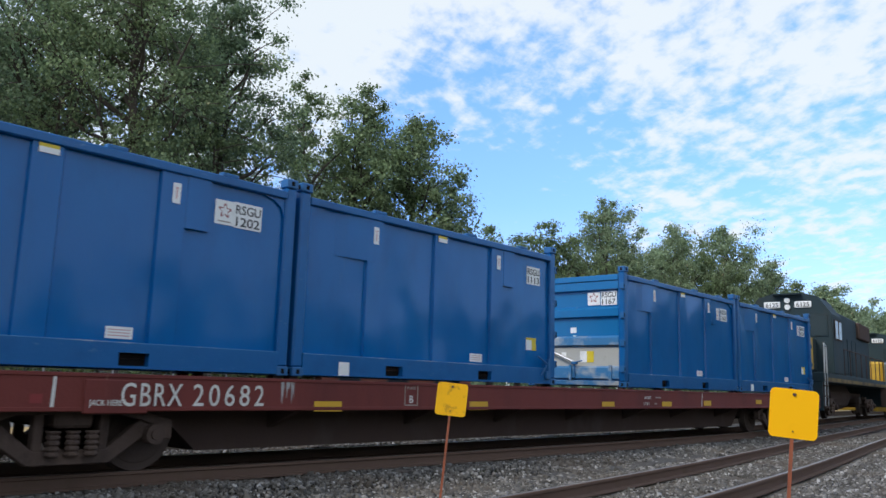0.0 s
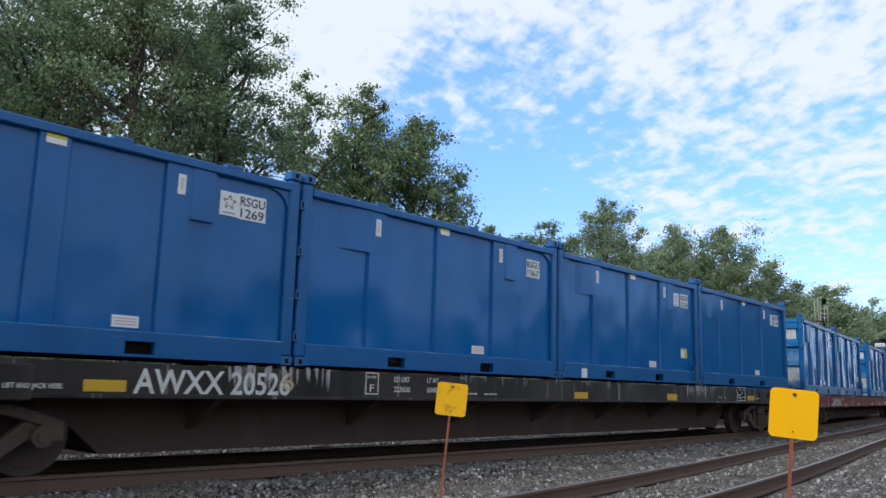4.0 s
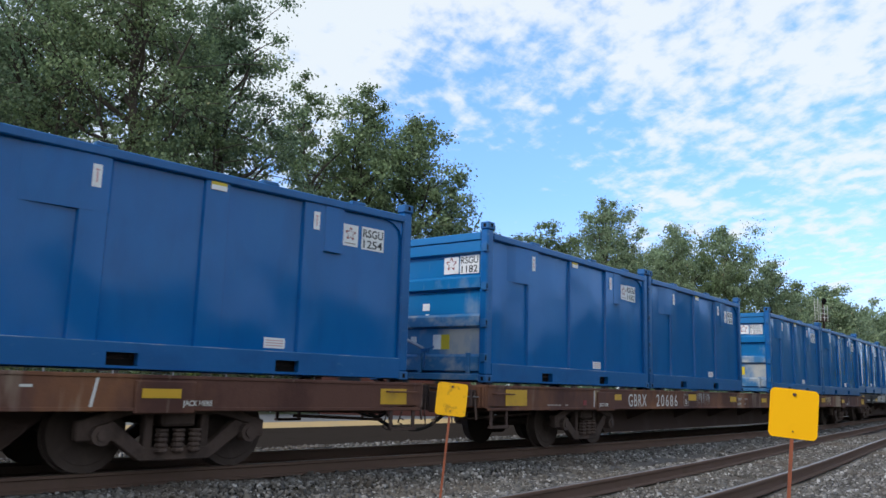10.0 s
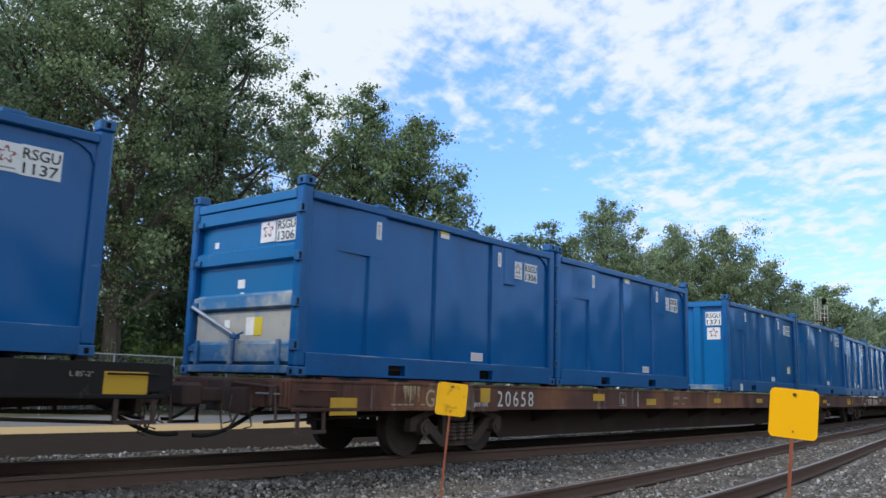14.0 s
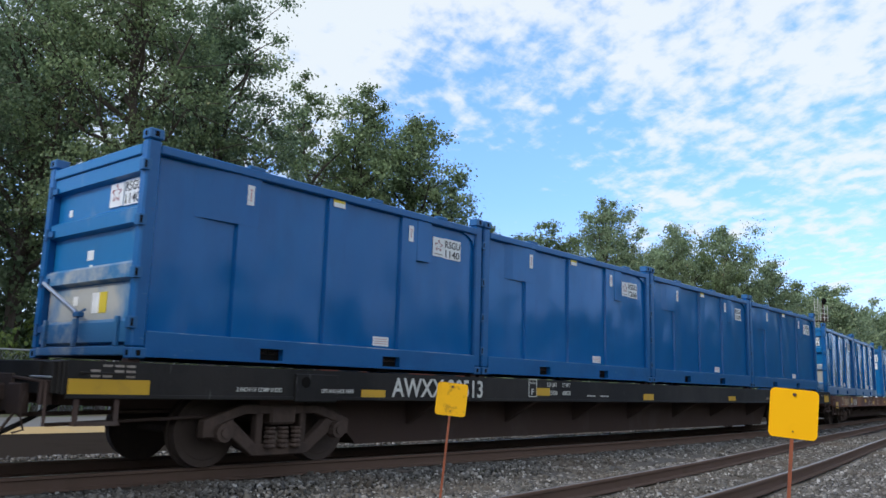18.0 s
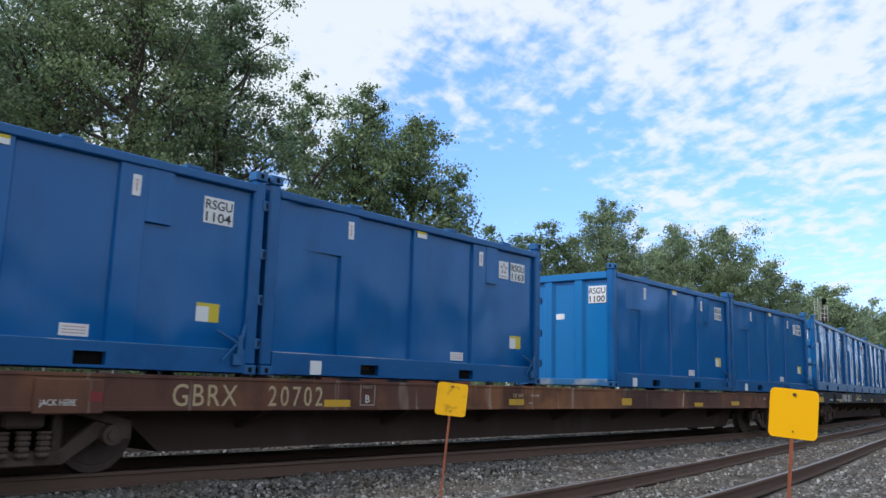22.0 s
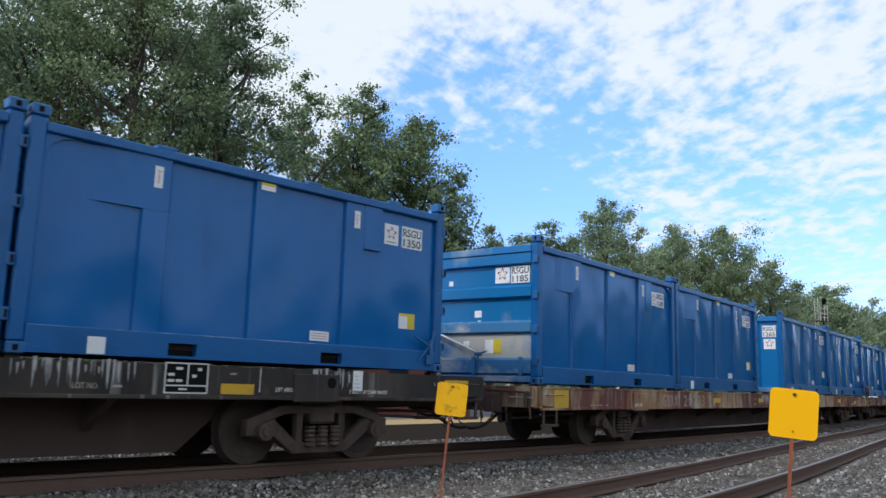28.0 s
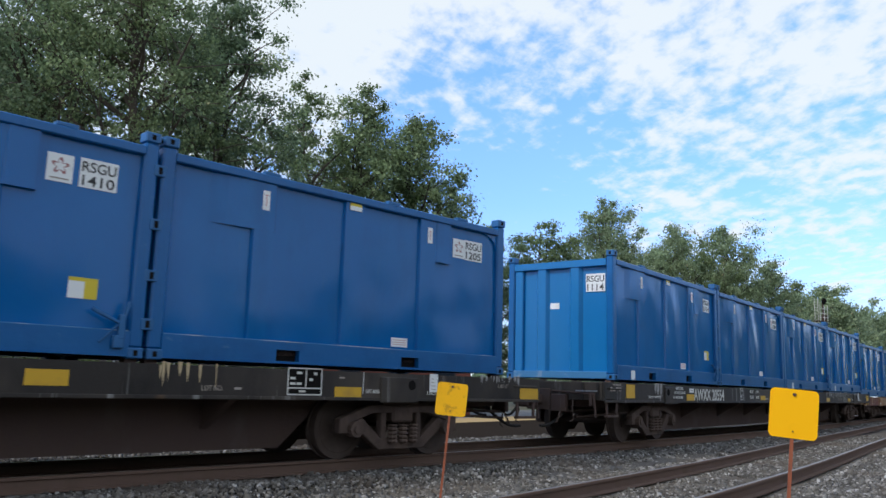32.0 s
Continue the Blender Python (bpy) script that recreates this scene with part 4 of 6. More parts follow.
# left edge of the clearance frame, of the load limit, of the light weight and of the data panel on the black cars
BLACK_MARKS = {"20526": (-4.99, -4.43, -3.74, 7.90, "225600", "60400"), "20513": (-4.99, -4.41, -3.91, 7.75, "225400", "60600"),
               "20554": (-4.99, -4.17, -3.62, 7.70, "225600", "60400"), "20561": (-4.99, -4.2, -3.62, 7.88, "225600", "60400")}
# on the brown cars: letters and their length, digits and theirs, the clearance frame, brushed lines, load limit
BROWN_MARKS = {"20682": (-9.71, 0.71, -8.85, 0.97, -5.42, (-10.40, 4.70), 1.85), "20686": (-8.75, 0.85, -7.40, 1.13, -5.89, (-10.2, 4.33, 10.6), -2.19),
               "20658": (-11.16, 0.85, -9.40, 1.05, -5.2, (-4.39, 8.95), -2.6), "20702": (-8.61, 0.84, -7.32, 0.86, -5.80, (-10.7, 4.15), -2.3),
               "20703": (-8.6, 0.85, -7.4, 1.3, -5.6, (-7.0,), -2.3)}


def mark_car(car, kind, top, reporting):
    y = -1.36
    mat = M["white"]
    letters4, digits = reporting.split(" ")
    if digits in BLACK_MARKS:
        xf, xl, xt, xp, limit, light = BLACK_MARKS[digits]
        lettering(reporting, 0.37, mat, car, -8.36, y - 0.003, top - 0.36, 2.08, name="reporting_mark", weight=0.016)
        part("plate_frame", bms(*outline(xf, xf + 0.25, top - 0.34, top - 0.04, y)), mat, car)
        lettering("F", 0.14, mat, car, xf + 0.085, y - 0.003, top - 0.30, 0.08)
        lettering("PLATE", 0.05, mat, car, xf + 0.04, y - 0.003, top - 0.12, 0.16)
        lettering("LD LMT", 0.11, mat, car, xl, y - 0.003, top - 0.16, 0.32)
        lettering(limit, 0.11, mat, car, xl, y - 0.003, top - 0.30, 0.33)
        lettering("LT WT", 0.11, mat, car, xt, y - 0.003, top - 0.16, 0.26)
        lettering(light, 0.11, mat, car, xt, y - 0.003, top - 0.30, 0.28)
        stencil_bars(car, xt + 0.75, top - 0.33, 0.45, 0.05, y, 1, "white")
        stencil_bars(car, xt + 1.26, top - 0.33, 0.45, 0.05, y, 1, "white")
        lettering("LIFT AND JACK HERE", 0.07, mat, car, -9.68, y - 0.031, top - 0.325, 0.56)
        lettering("2 INCH OF COMP SHOES", 0.07, mat, car, -10.95, y - 0.003, top - 0.325, 0.66)
        lettering("2 INCH OF COMP SHOES", 0.07, mat, car, 10.30, y - 0.003, top - 0.33, 0.66)
        lettering("LIFT AND JACK HERE", 0.07, mat, car, 9.15, y - 0.003, top - 0.32, 0.55)
        part("data_panel", bms(*outline(xp, xp + 0.53, top - 0.36, top - 0.02, y), (xp + 0.016, xp + 0.514, y - 0.004, y - 0.001, top - 0.28, top - 0.264), (xp + 0.27, xp + 0.286, y - 0.004, y - 0.001, top - 0.264, top - 0.036)), mat, car)
        part("panel_ground", bms((xp + 0.016, xp + 0.514, y - 0.0008, y + 0.002, top - 0.344, top - 0.036)), M["hole"], car, "black ground of the data panel")
        stencil_bars(car, xp + 0.04, top - 0.25, 0.19, 0.20, y, 3, "white")
        stencil_bars(car, xp + 0.33, top - 0.20, 0.13, 0.15, y, 2, "white")
        stencil_bars(car, xp + 0.05, top - 0.335, 0.25, 0.05, y, 1, "white")
        scratch(car, xp + 1.22, top - 0.33, top - 0.04, y, 0.0, 0.008)
        stencil_bars(car, xp + 0.70, top - 0.15, 0.22, 0.05, y, 1, "faint")
        lettering("LOT NO.", 0.085, M["faint"], car, 6.72, y - 0.003, top - 0.32, 0.27)
        stencil_bars(car, 7.02, top - 0.32, 0.24, 0.06, y, 1, "faint")
        stencil_bars(car, -12.7, top - 0.22, 0.5, 0.16, y, 3, "faint")
        lettering("L 85'-2\"", 0.075, M["faint"], car, 11.88, y - 0.003, top - 0.20, 0.24)
        tag = part("tag_board", bms((10.35, 10.51, y - 0.012, y - 0.001, top - 0.29, top - 0.03)), M["plate"], car, "small off-white tag board")
        part("print", bms(*[(10.38, 10.47 - 0.015 * k, y - 0.0145, y - 0.0125, top - 0.255 + 0.05 * k, top - 0.247 + 0.05 * k) for k in range(4)]), M["faint"], tag)
        for x in (-9.94, 9.98):
            bm = bmesh.new()
            rod(bm, (x, y - 0.033, top - 0.20), (x, y - 0.01, top - 0.20), 0.07, 12)
            part("jacking_hole", bm, M["hole"], car)
        if digits == "20554":
            lettering("EMPTY LOAD", 0.085, mat, car, -9.52, y - 0.032, top - 0.135, 0.42)
            lettering("1/4\" ADJ. BLOCK", 0.085, mat, car, -9.60, y - 0.032, top - 0.225, 0.64)
            bar = part("card_holder", bms((-8.64, -8.37, y - 0.01, y - 0.001, top - 0.19, top - 0.10)), M["plate"], car)
            part("print", bms((-8.61, -8.40, y - 0.013, y - 0.0105, top - 0.155, top - 0.14)), M["faint"], bar)
            streaks(car, 3, 4.77, 7.45, 60, top, y)
            streaks(car, 4, -10.6, -10.2, 26, top, y, 0.33, 0.03)
            streaks(car, 6, 9.7, 10.3, 20, top, y)
        elif digits == "20526":
            streaks(car, 7, 5.0, 6.6, 40, top, y, 0.35, 0.02)
            streaks(car, 8, -7.2, -5.6, 30, top, y, 0.35, 0.03)
            streaks(car, 9, -3.0, 3.4, 40, top, y, 0.2, 0.01)
            lettering("6", 0.34, M["ochre"], car, -6.40, y - 0.003, top - 0.31, 0.18)
        elif digits == "20561":
            streaks(car, 11, 11.4, 12.4, 30, top, y, 0.15, 0.02)
            streaks(car, 12, 6.2, 6.9, 10, top, y, 0.30, 0.03, "ochre")
    else:
        xa, wa, xb, wb, xf, lines, xl = BROWN_MARKS[digits]
        ink = M["ochre"] if digits in ("20702", "20658") else M["faint"] if digits == "20703" else mat
        yy = y - 0.031 if digits == "20682" else y - 0.003
        lettering(letters4, 0.35, ink, car, xa, yy, top - 0.365, wa, name="reporting_mark", spacing=1.15, weight=0.002)
        lettering(digits, 0.35, mat if digits == "20658" else ink, car, xb, y - 0.003, top - 0.365, wb, name="car_number", spacing=1.3, weight=0.002)
        for k, x in enumerate(lines):
            scratch(car, x, top - 0.39, top - 0.04, y, (0.0, 0.05, 0.08)[k])
        part("plate_frame", bms(*outline(xf, xf + 0.28, top - 0.36, top - 0.06, y)), M["faint"], car)
        lettering("B", 0.15, mat, car, xf + 0.10, y - 0.003, top - 0.32, 0.08)
        lettering("PLATE", 0.06, M["faint"], car, xf + 0.05, y - 0.003, top - 0.13, 0.18)
        lettering("LD LMT", 0.085, ink, car, xl, y - 0.003, top - 0.22, 0.30)
        lettering("LT WT", 0.085, ink, car, xl - 0.03, y - 0.003, top - 0.35, 0.26)
        stencil_bars(car, xl + 0.36, top - 0.22, 0.42, 0.07, y, 1, "faint")
        stencil_bars(car, xl + 0.30, top - 0.35, 0.3, 0.07, y, 1, "faint")
        for x in (-10.05, 9.95):
            lettering("JACK HERE", 0.085, mat, car, x, y - 0.031, top - 0.36, 0.36)
        part("marker_patch", bms((-9.55, -9.42, y - 0.034, y - 0.03, top - 0.32, top - 0.22)) if digits == "20702" else bms((-10.62, -10.50, y - 0.004, y - 0.001, top - 0.34, top - 0.25)), M["red_paint"], car)
        stencil_bars(car, -12.0, top - 0.36, 0.85, 0.05, y, 1, "faint")
        stencil_bars(car, 9.0 if digits != "20658" else 8.1, top - 0.20, 0.30, 0.06, y, 1, "white")
        if digits == "20682":
            streaks(car, 21, -7.66, -7.40, 12, top - 0.02, y, 0.36, 0.022)
        elif digits == "20686":
            streaks(car, 22, -5.10, -4.25, 46, top - 0.02, y, 0.38, 0.010)
            streaks(car, 23, 7.05, 7.75, 34, top - 0.02, y, 0.40, 0.018, "ochre")
            streaks(car, 24, -10.2, -9.95, 8, top - 0.02, y, 0.36, 0.018, "ochre")
        elif digits == "20658":
            streaks(car, 25, -11.65, -11.25, 14, top - 0.02, y, 0.36, 0.020, "ochre")
            streaks(car, 26, 4.2, 4.9, 26, top - 0.02, y, 0.30, 0.020)
            streaks(car, 27, 5.3, 5.6, 8, top - 0.02, y, 0.40, 0.016)
        elif digits == "20703":
            streaks(car, 28, -1.6, -0.5, 36, top - 0.02, y, 0.40, 0.03)
            streaks(car, 29, 0.5, 1.6, 30, top - 0.02, y, 0.40, 0.02, "ochre")
            lettering("JACK HERE", 0.075, M["faint"], car, -0.42, y - 0.003, top - 0.34, 0.34)
        else:
            streaks(car, 31, -12.2, -10.8, 26, top - 0.02, y, 0.38, 0.014, "ochre")


# ---- the train ----
PITCH = C_LEN + 0.075
HALF_BOLSTER = 10.06
TIGHT = [-12.22 + HL + k * (C_LEN + 0.052) for k in range(4)]
PAIRS = [-13.49 + HL, -13.49 + HL + PITCH, 1.31 + HL, 1.31 + HL + PITCH]
# place of the car's centre along the line at the start, paint, reporting mark, containers from the trailing end: number, kind, mark plate
CARS = [
    (3.425, "maroon", "GBRX 20682", (("1202", "door", 1), ("1113", "front", 0), ("1167", "door", 1), ("1109", "front", 1))),
    (-24.28, "stained_car", "AWXX 20526", (("1269", "door", 1), ("1067", "door", 0), ("1236", "front", 1), ("1334", "door", 1))),
    (-51.69, "brown", "GBRX 20686", (("1182", "door", 1), ("1316", "door", 1), ("1275", "door", 1), ("1116", "door", 0))),
    (-80.03, "brown", "GBRX 20658", (("1306", "door", 1), ("1187", "door", 1), ("1371", "front", 2), ("1254", "door", 1))),
    (-107.95, "black_car", "AWXX 20513", (("1140", "door", 1), ("1266", "door", 1), ("1079", "door", 0), ("1137", "door", 1))),
    (-135.64, "brown", "GBRX 20702", (("1104", "front", 0), ("1163", "front", 1), ("1100", "front", 0), ("1108", "front", 1))),
    (-163.84, "rusty", "GBRX 20703", (("1185", "door", 1), ("1337", "front", 1), ("1265", "front", 2), ("1161", "front", 1))),
    (-191.5, "stained_car", "AWXX 20554", (("1114", "front", 0), ("1388", "door", 1), ("1374", "front", 1), ("1350", "front", 1))),
    (-219.1, "stained_car", "AWXX 20561", (("1131", "door", 1), ("1352", "door", 1), ("1410", "front", 1), ("1205", "door", 1))),
]
CAR_LABEL = {"maroon": "long maroon railway flat car with white lettering", "stained_car": "long black flat car streaked with white stains", "brown": "long rust-brown railway flat car with faded lettering",
             "black_car": "long clean black flat car with white lettering", "rusty": "long flat car patched with rust and pale scale"}
tone = random.Random(12)
MOVING = []   # thing, car place, pose on the car
base = {"door": base_container("door"), "front": base_container("front")}
for place, paint, mark, load in CARS:
    car, top = flat_car(paint, mark.split(" ")[1])
    mark_car(car, paint, top + 0.045, mark)
    tagged(car, CAR_LABEL[paint], "railway car", "flat cars of the train")
    MOVING.append((car, place, Matrix.Identity(4)))
    shade = tone.random()
    for o in car.children_recursive:
        o.color = (shade, shade, shade, 1)
    seats = TIGHT if top > 1.15 else PAIRS
    for x, (number, kind, logo) in zip(seats, load):
        box_thing = copy_thing(base[kind], Matrix.Identity(4))
        mark_container(box_thing, number, kind, logo)
        shade = tone.random()
        for o in box_thing.children_recursive:
            o.color = (shade, shade, shade, 1)
        note = {"door": "blue steel waste container, banded door with worn grey metal trailing", "front": "blue steel waste container, ribbed plain end trailing"}[kind]
        tagged(box_thing, note, "container", "blue containers on the flat cars")
        local = pose(x, 0, top + 0.048)
        for sx in (-1, 1):
            for sy in (-1, 1):
                part("foot_lock", bms((x + sx * (HL - 0.09) - 0.07, x + sx * (HL - 0.09) + 0.07, sy * (HW - 0.14) - 0.06, sy * (HW - 0.14) + 0.06, top - 0.01, top + 0.0485)), M["under"], car)
        MOVING.append((box_thing, place, local))


for ob in base.values():
    for o in (*ob.children_recursive, ob):
        bpy.data.objects.remove(o)


# ---- locomotives ----
M["loco_blue"] = material("dull_dark_blue_paint", (0.026, 0.044, 0.052), 0.7, 0, [((0.045, 0.048, 0.046), 1.2, 0.5, 0.7, (1, 1, 0.5), 0.7)], 0.1, 12, 0, 0, 0, 0.15)
M["loco_yellow"] = material("dirty_yellow_paint", (0.55, 0.33, 0.03), 0.5, 0, [((0.25, 0.16, 0.05), 1.6, 0.5, 0.75, (1, 1, 0.5), 0.7)], 0.1, 12)
M["loco_tan"] = material("faded_tan_paint", (0.20, 0.135, 0.05), 0.7, 0, [((0.03, 0.028, 0.024), 1.6, 0.45, 0.6, (1, 1, 0.3), 0.8)], 0.1, 12, 0, 0, 0, 0.15)
M["loco_glass"] = material("cab_window_glass", (0.03, 0.045, 0.05), 0.2, spec=0.2)


def locomotive(nose):
    """A four-axle road switcher whose cab end trails: frame, nose, cab, long hood, tank, rails and steps."""
    eng = new("locomotive")
    blue, yellow = M["loco_blue"], M["loco_yellow"]
    part("frame", bms((-8.6, 8.6, -1.5, 1.5, 1.30, 1.62), bevel=0.02), blue, eng)
    part("sill_stripe", bms((-8.5, 8.5, -1.508, -1.501, 1.33, 1.46)), M["loco_tan"], eng, "dirty yellow stripe")
    n = part("nose", bms((-7.9, -6.4, -0.95, 0.95, 1.62, 2.95), bevel=0.12), M[nose], eng)
    for y in (-0.96, 0.945):
        part("nose_stripe", bms((-7.88, -7.25, y, y + 0.015, 1.75, 2.85), bevel=0.004), yellow, n, "orange-yellow panel on the nose")
    part("nose_door", bms((-7.925, -7.90, -0.35, 0.35, 1.75, 2.75), bevel=0.02), M[nose], n)
    bm = bmesh.new()
    out = [(-1.5, 1.62), (1.5, 1.62), (1.5, 3.75), (1.05, 4.42), (0.5, 4.58), (-0.5, 4.58), (-1.05, 4.42), (-1.5, 3.75)]
    ra = [bm.verts.new((-6.4, y, z)) for y, z in out]
    rb = [bm.verts.new((-4.3, y, z)) for y, z in out]
    bm.faces.new(ra[::-1])
    bm.faces.new(rb)
    for i in range(8):
        bm.faces.new((ra[i], ra[(i + 1) % 8], rb[(i + 1) % 8], rb[i]))
    bmesh.ops.recalc_face_normals(bm, faces=bm.faces[:])
    bmesh.ops.bevel(bm, geom=bm.edges[:], offset=0.03, segments=2, affect="EDGES")
    cab = part("cab", bm, blue, eng)
    for y0, y1 in ((-1.35, -0.75), (0.75, 1.35)):
        w = part("window_frame", bms((-6.43, -6.405, y0, y1, 2.95, 3.75), bevel=0.01), M["loco_blue"], cab)
        part("pane", bms((-6.44, -6.431, y0 + 0.05, y1 - 0.05, 3.0, 3.7)), M["loco_glass"], w)
    for x0, x1 in ((-6.1, -5.45), (-5.35, -4.7)):
        w = part("window_frame", bms((x0, x1, -1.53, -1.505, 2.85, 3.6), bevel=0.01), M["under"], cab)
        part("pane", bms((x0 + 0.05, x1 - 0.05, -1.54, -1.531, 2.9, 3.55)), M["loco_glass"], w)
    for y in (-0.54, 0.54):
        p = part("number_board", bms((-6.45, -6.402, y - 0.29, y + 0.29, 4.02, 4.26), bevel=0.03), M["plate"], cab, "white number board")
        lettering("6125", 0.22, M["ink"], p, -6.453, y + 0.22, 4.06, 0.44, -90)
    for z in (4.05, 4.3):
        bm = bmesh.new()
        rod(bm, (-6.47, 0, z), (-6.40, 0, z), 0.10, 12)
        part("headlight", bm, M["plate"], cab, "round headlight")
    part("roof_visor", bms((-6.62, -6.40, -0.5, 0.5, 4.50, 4.54)), blue, cab)
    hood = part("long_hood", bms((-4.3, 7.6, -0.88, 0.88, 1.62, 4.32), bevel=0.08), blue, eng)
    for k in range(7):
        x = -3.8 + k * 1.15
        part("hood_door", bms((x, x + 1.0, -0.905, -0.881, 1.8, 3.3), bevel=0.015), M["loco_tan"] if k < 3 else blue, hood)
    part("air_intake", bms((-3.9, -2.4, -0.94, 0.94, 3.45, 4.2), bevel=0.03), M["under"], hood)
    part("radiator", bms((3.6, 7.0, -1.02, 1.02, 3.5, 4.25), bevel=0.05), M["under"], hood)
    for x in (4.2, 5.3, 6.4):
        bm = bmesh.new()
        rod(bm, (x, 0, 4.3), (x, 0, 4.5), 0.5, 18)
        part("fan", bm, M["under"], hood)
    bm = bmesh.new()
    rod(bm, (-0.2, 0, 4.3), (-0.2, 0, 4.62), 0.22, 10)
    part("exhaust_stack", bm, M["under"], hood)
    bm = bmesh.new()
    rod(bm, (-2.4, -0.05, 0.86), (2.4, -0.05, 0.86), 0.62, 14)
    part("fuel_tank", bm, M["under"], eng)
    part("coupler_pocket", bms((-9.1, 9.1, -0.25, 0.25, 0.72, 1.0)), M["under"], eng)
    for sx in (-1, 1):
        part("pilot", bms((*sorted((sx * 8.45, sx * 8.6)), -1.45, 1.45, 0.35, 1.30)), M[nose] if sx < 0 else blue, eng)
        for s in (-1, 1):
            bm = bmesh.new()
            for z in (0.45, 0.8, 1.15):
                box(bm, *sorted((sx * 7.95, sx * 8.5)), *sorted((s * 1.25, s * 1.52)), z, z + 0.04)
            box(bm, *sorted((sx * 7.92, sx * 7.96)), *sorted((s * 1.25, s * 1.52)), 0.4, 1.3)
            part("step_well", bm, M["under"], eng)
            bm = bmesh.new()
            rod(bm, (sx * 7.95, s * 1.5, 0.5), (sx * 7.95, s * 1.5, 2.5), 0.025, 6)
            rod(bm, (sx * 7.95, s * 1.5, 2.5), (sx * 8.3, s * 1.5, 2.6), 0.025, 6)
            rod(bm, (sx * 8.5, s * 1.5, 0.5), (sx * 8.3, s * 1.5, 2.6), 0.025, 6)
            part("handrail", bm, M["steel"], eng)
    for s in (-1, 1):
        bm = bmesh.new()
        rod(bm, (-4.2, s * 1.46, 2.62), (7.8, s * 1.46, 2.62), 0.022, 6)
        part("handrail", bm, M["under"], eng)
        for k in range(9):
            bm = bmesh.new()
            rod(bm, (-4.0 + k * 1.45, s * 1.46, 1.6), (-4.0 + k * 1.45, s * 1.46, 2.62), 0.02, 6)
            part("stanchion", bm, M["under"], eng)
    truck(eng, -5.2)
    truck(eng, 5.2)
    return tagged(eng, "dark blue and yellow diesel locomotive, cab end trailing", "locomotive", "locomotives of the train")


MOVING.append((locomotive("loco_blue"), 27.0, pose(0, 0, 0.22)))
MOVING.append((locomotive("loco_yellow"), 45.6, Matrix.Identity(4)))


# ---- ground, tracks ----
def flat_profile(lat, s):
    """Height of the ground at lat metres from the main track's centre, relative to the eye's ground plan."""
    near = near_lat(s)
    pts = [(-2000, -0.62), (near - 4.6, -0.60), (near - 3.2, -0.50), (near - 1.9, -0.26), (min(near + 1.5, -2.25), -0.26), (min(near + 2.0, -2.05), -0.32), (-1.95, -0.30), (-1.5, -0.19), (0.88, -0.18), (1.15, -0.07), (1.95, -0.068), (2.5, -0.16), (3.6, -0.56), (6.0, -0.62), (14.4, -0.42), (20.2, -0.42), (23.0, -0.30), (2000, -0.2)]
    pts.sort()
    for (a, za), (b, zb) in zip(pts, pts[1:]):
        if a <= lat <= b:
            return za + (zb - za) * (lat - a) / max(b - a, 1e-6)
    return -0.62


def near_lat(s):
    """The near track's centre: it draws slowly closer to the main track ahead."""
    rows = ((-90, -6.6), (-12, -6.1), (-3, -4.9), (0, -4.55), (3, -4.15), (6, -3.8), (9, -3.42), (13, -3.03), (19, -2.78), (34, -2.7), (230, -2.7))
    for (a, la), (b, lb) in zip(rows, rows[1:]):
        if s <= b:
            f = min(max((s - a) / (b - a), 0), 1)
            return la + (lb - la) * f
    return rows[-1][1]


def near_smooth(s):
    return sum(near_lat(s + d) for d in (-4, -2, 0, 2, 4)) / 5


def strip(name, mat, lats, s_values, height, uneven=0.0, kind="structure"):
    """A sheet laid along the line; lats may depend on s."""
    verts, faces = [], []
    n = None
    for s in s_values:
        row = lats(s) if callable(lats) else lats
        n = len(row)
        for lat in row:
            q = on_line(s, max(-55, min(55, lat)))
            if abs(lat) > 55:
                q += Vector((-math.sin(0.86), math.cos(0.86), 0)) * (lat - math.copysign(55, lat))
            z = height(lat, s)
            if uneven and abs(lat) < 40:
                z += uneven * noise.noise(Vector((q.x * 1.3, q.y * 1.3, 0)))
            verts.append((q.x, q.y, RAIL + z))
    for i in range(len(s_values) - 1):
        for j in range(n - 1):
            a = i * n + j
            faces.append((a, a + n, a + n + 1, a + 1))
    me = bpy.data.meshes.new(name)
    me.from_pydata(verts, [], faces)
    me.materials.append(mat)
    me.polygons.foreach_set("use_smooth", [True] * len(faces))
    me.update()
    ob = new(name, me)
    tagged(ob, kind=kind)
    return ob


M["earth"] = material("verge_earth", (0.12, 0.10, 0.07), 0.95, 0, [((0.05, 0.075, 0.025), 0.5, 0.42, 0.6, (1, 1, 1), 0.9), ((0.20, 0.17, 0.12), 2.2, 0.55, 0.75, (1, 1, 1), 0.6)], 0.6, 6)
M["asphalt"] = material("worn_asphalt", (0.16, 0.16, 0.165), 0.9, 0, [((0.10, 0.10, 0.10), 0.7, 0.5, 0.7, (1, 1, 1), 0.6), ((0.24, 0.24, 0.24), 14, 0.55, 0.7, (1, 1, 1), 0.5)], 0.3, 60)
M["sand"] = material("pale_sand_verge", (0.46, 0.32, 0.145), 0.95, 0, [((0.36, 0.29, 0.17), 1.2, 0.5, 0.75, (1, 1, 1), 0.7)], 0.4, 25)
coarse = [-900, -500, -300, -180, -120] + [-90 + 2 * i for i in range(111)] + [150, 180, 230, 320, 450, 700, 1200]
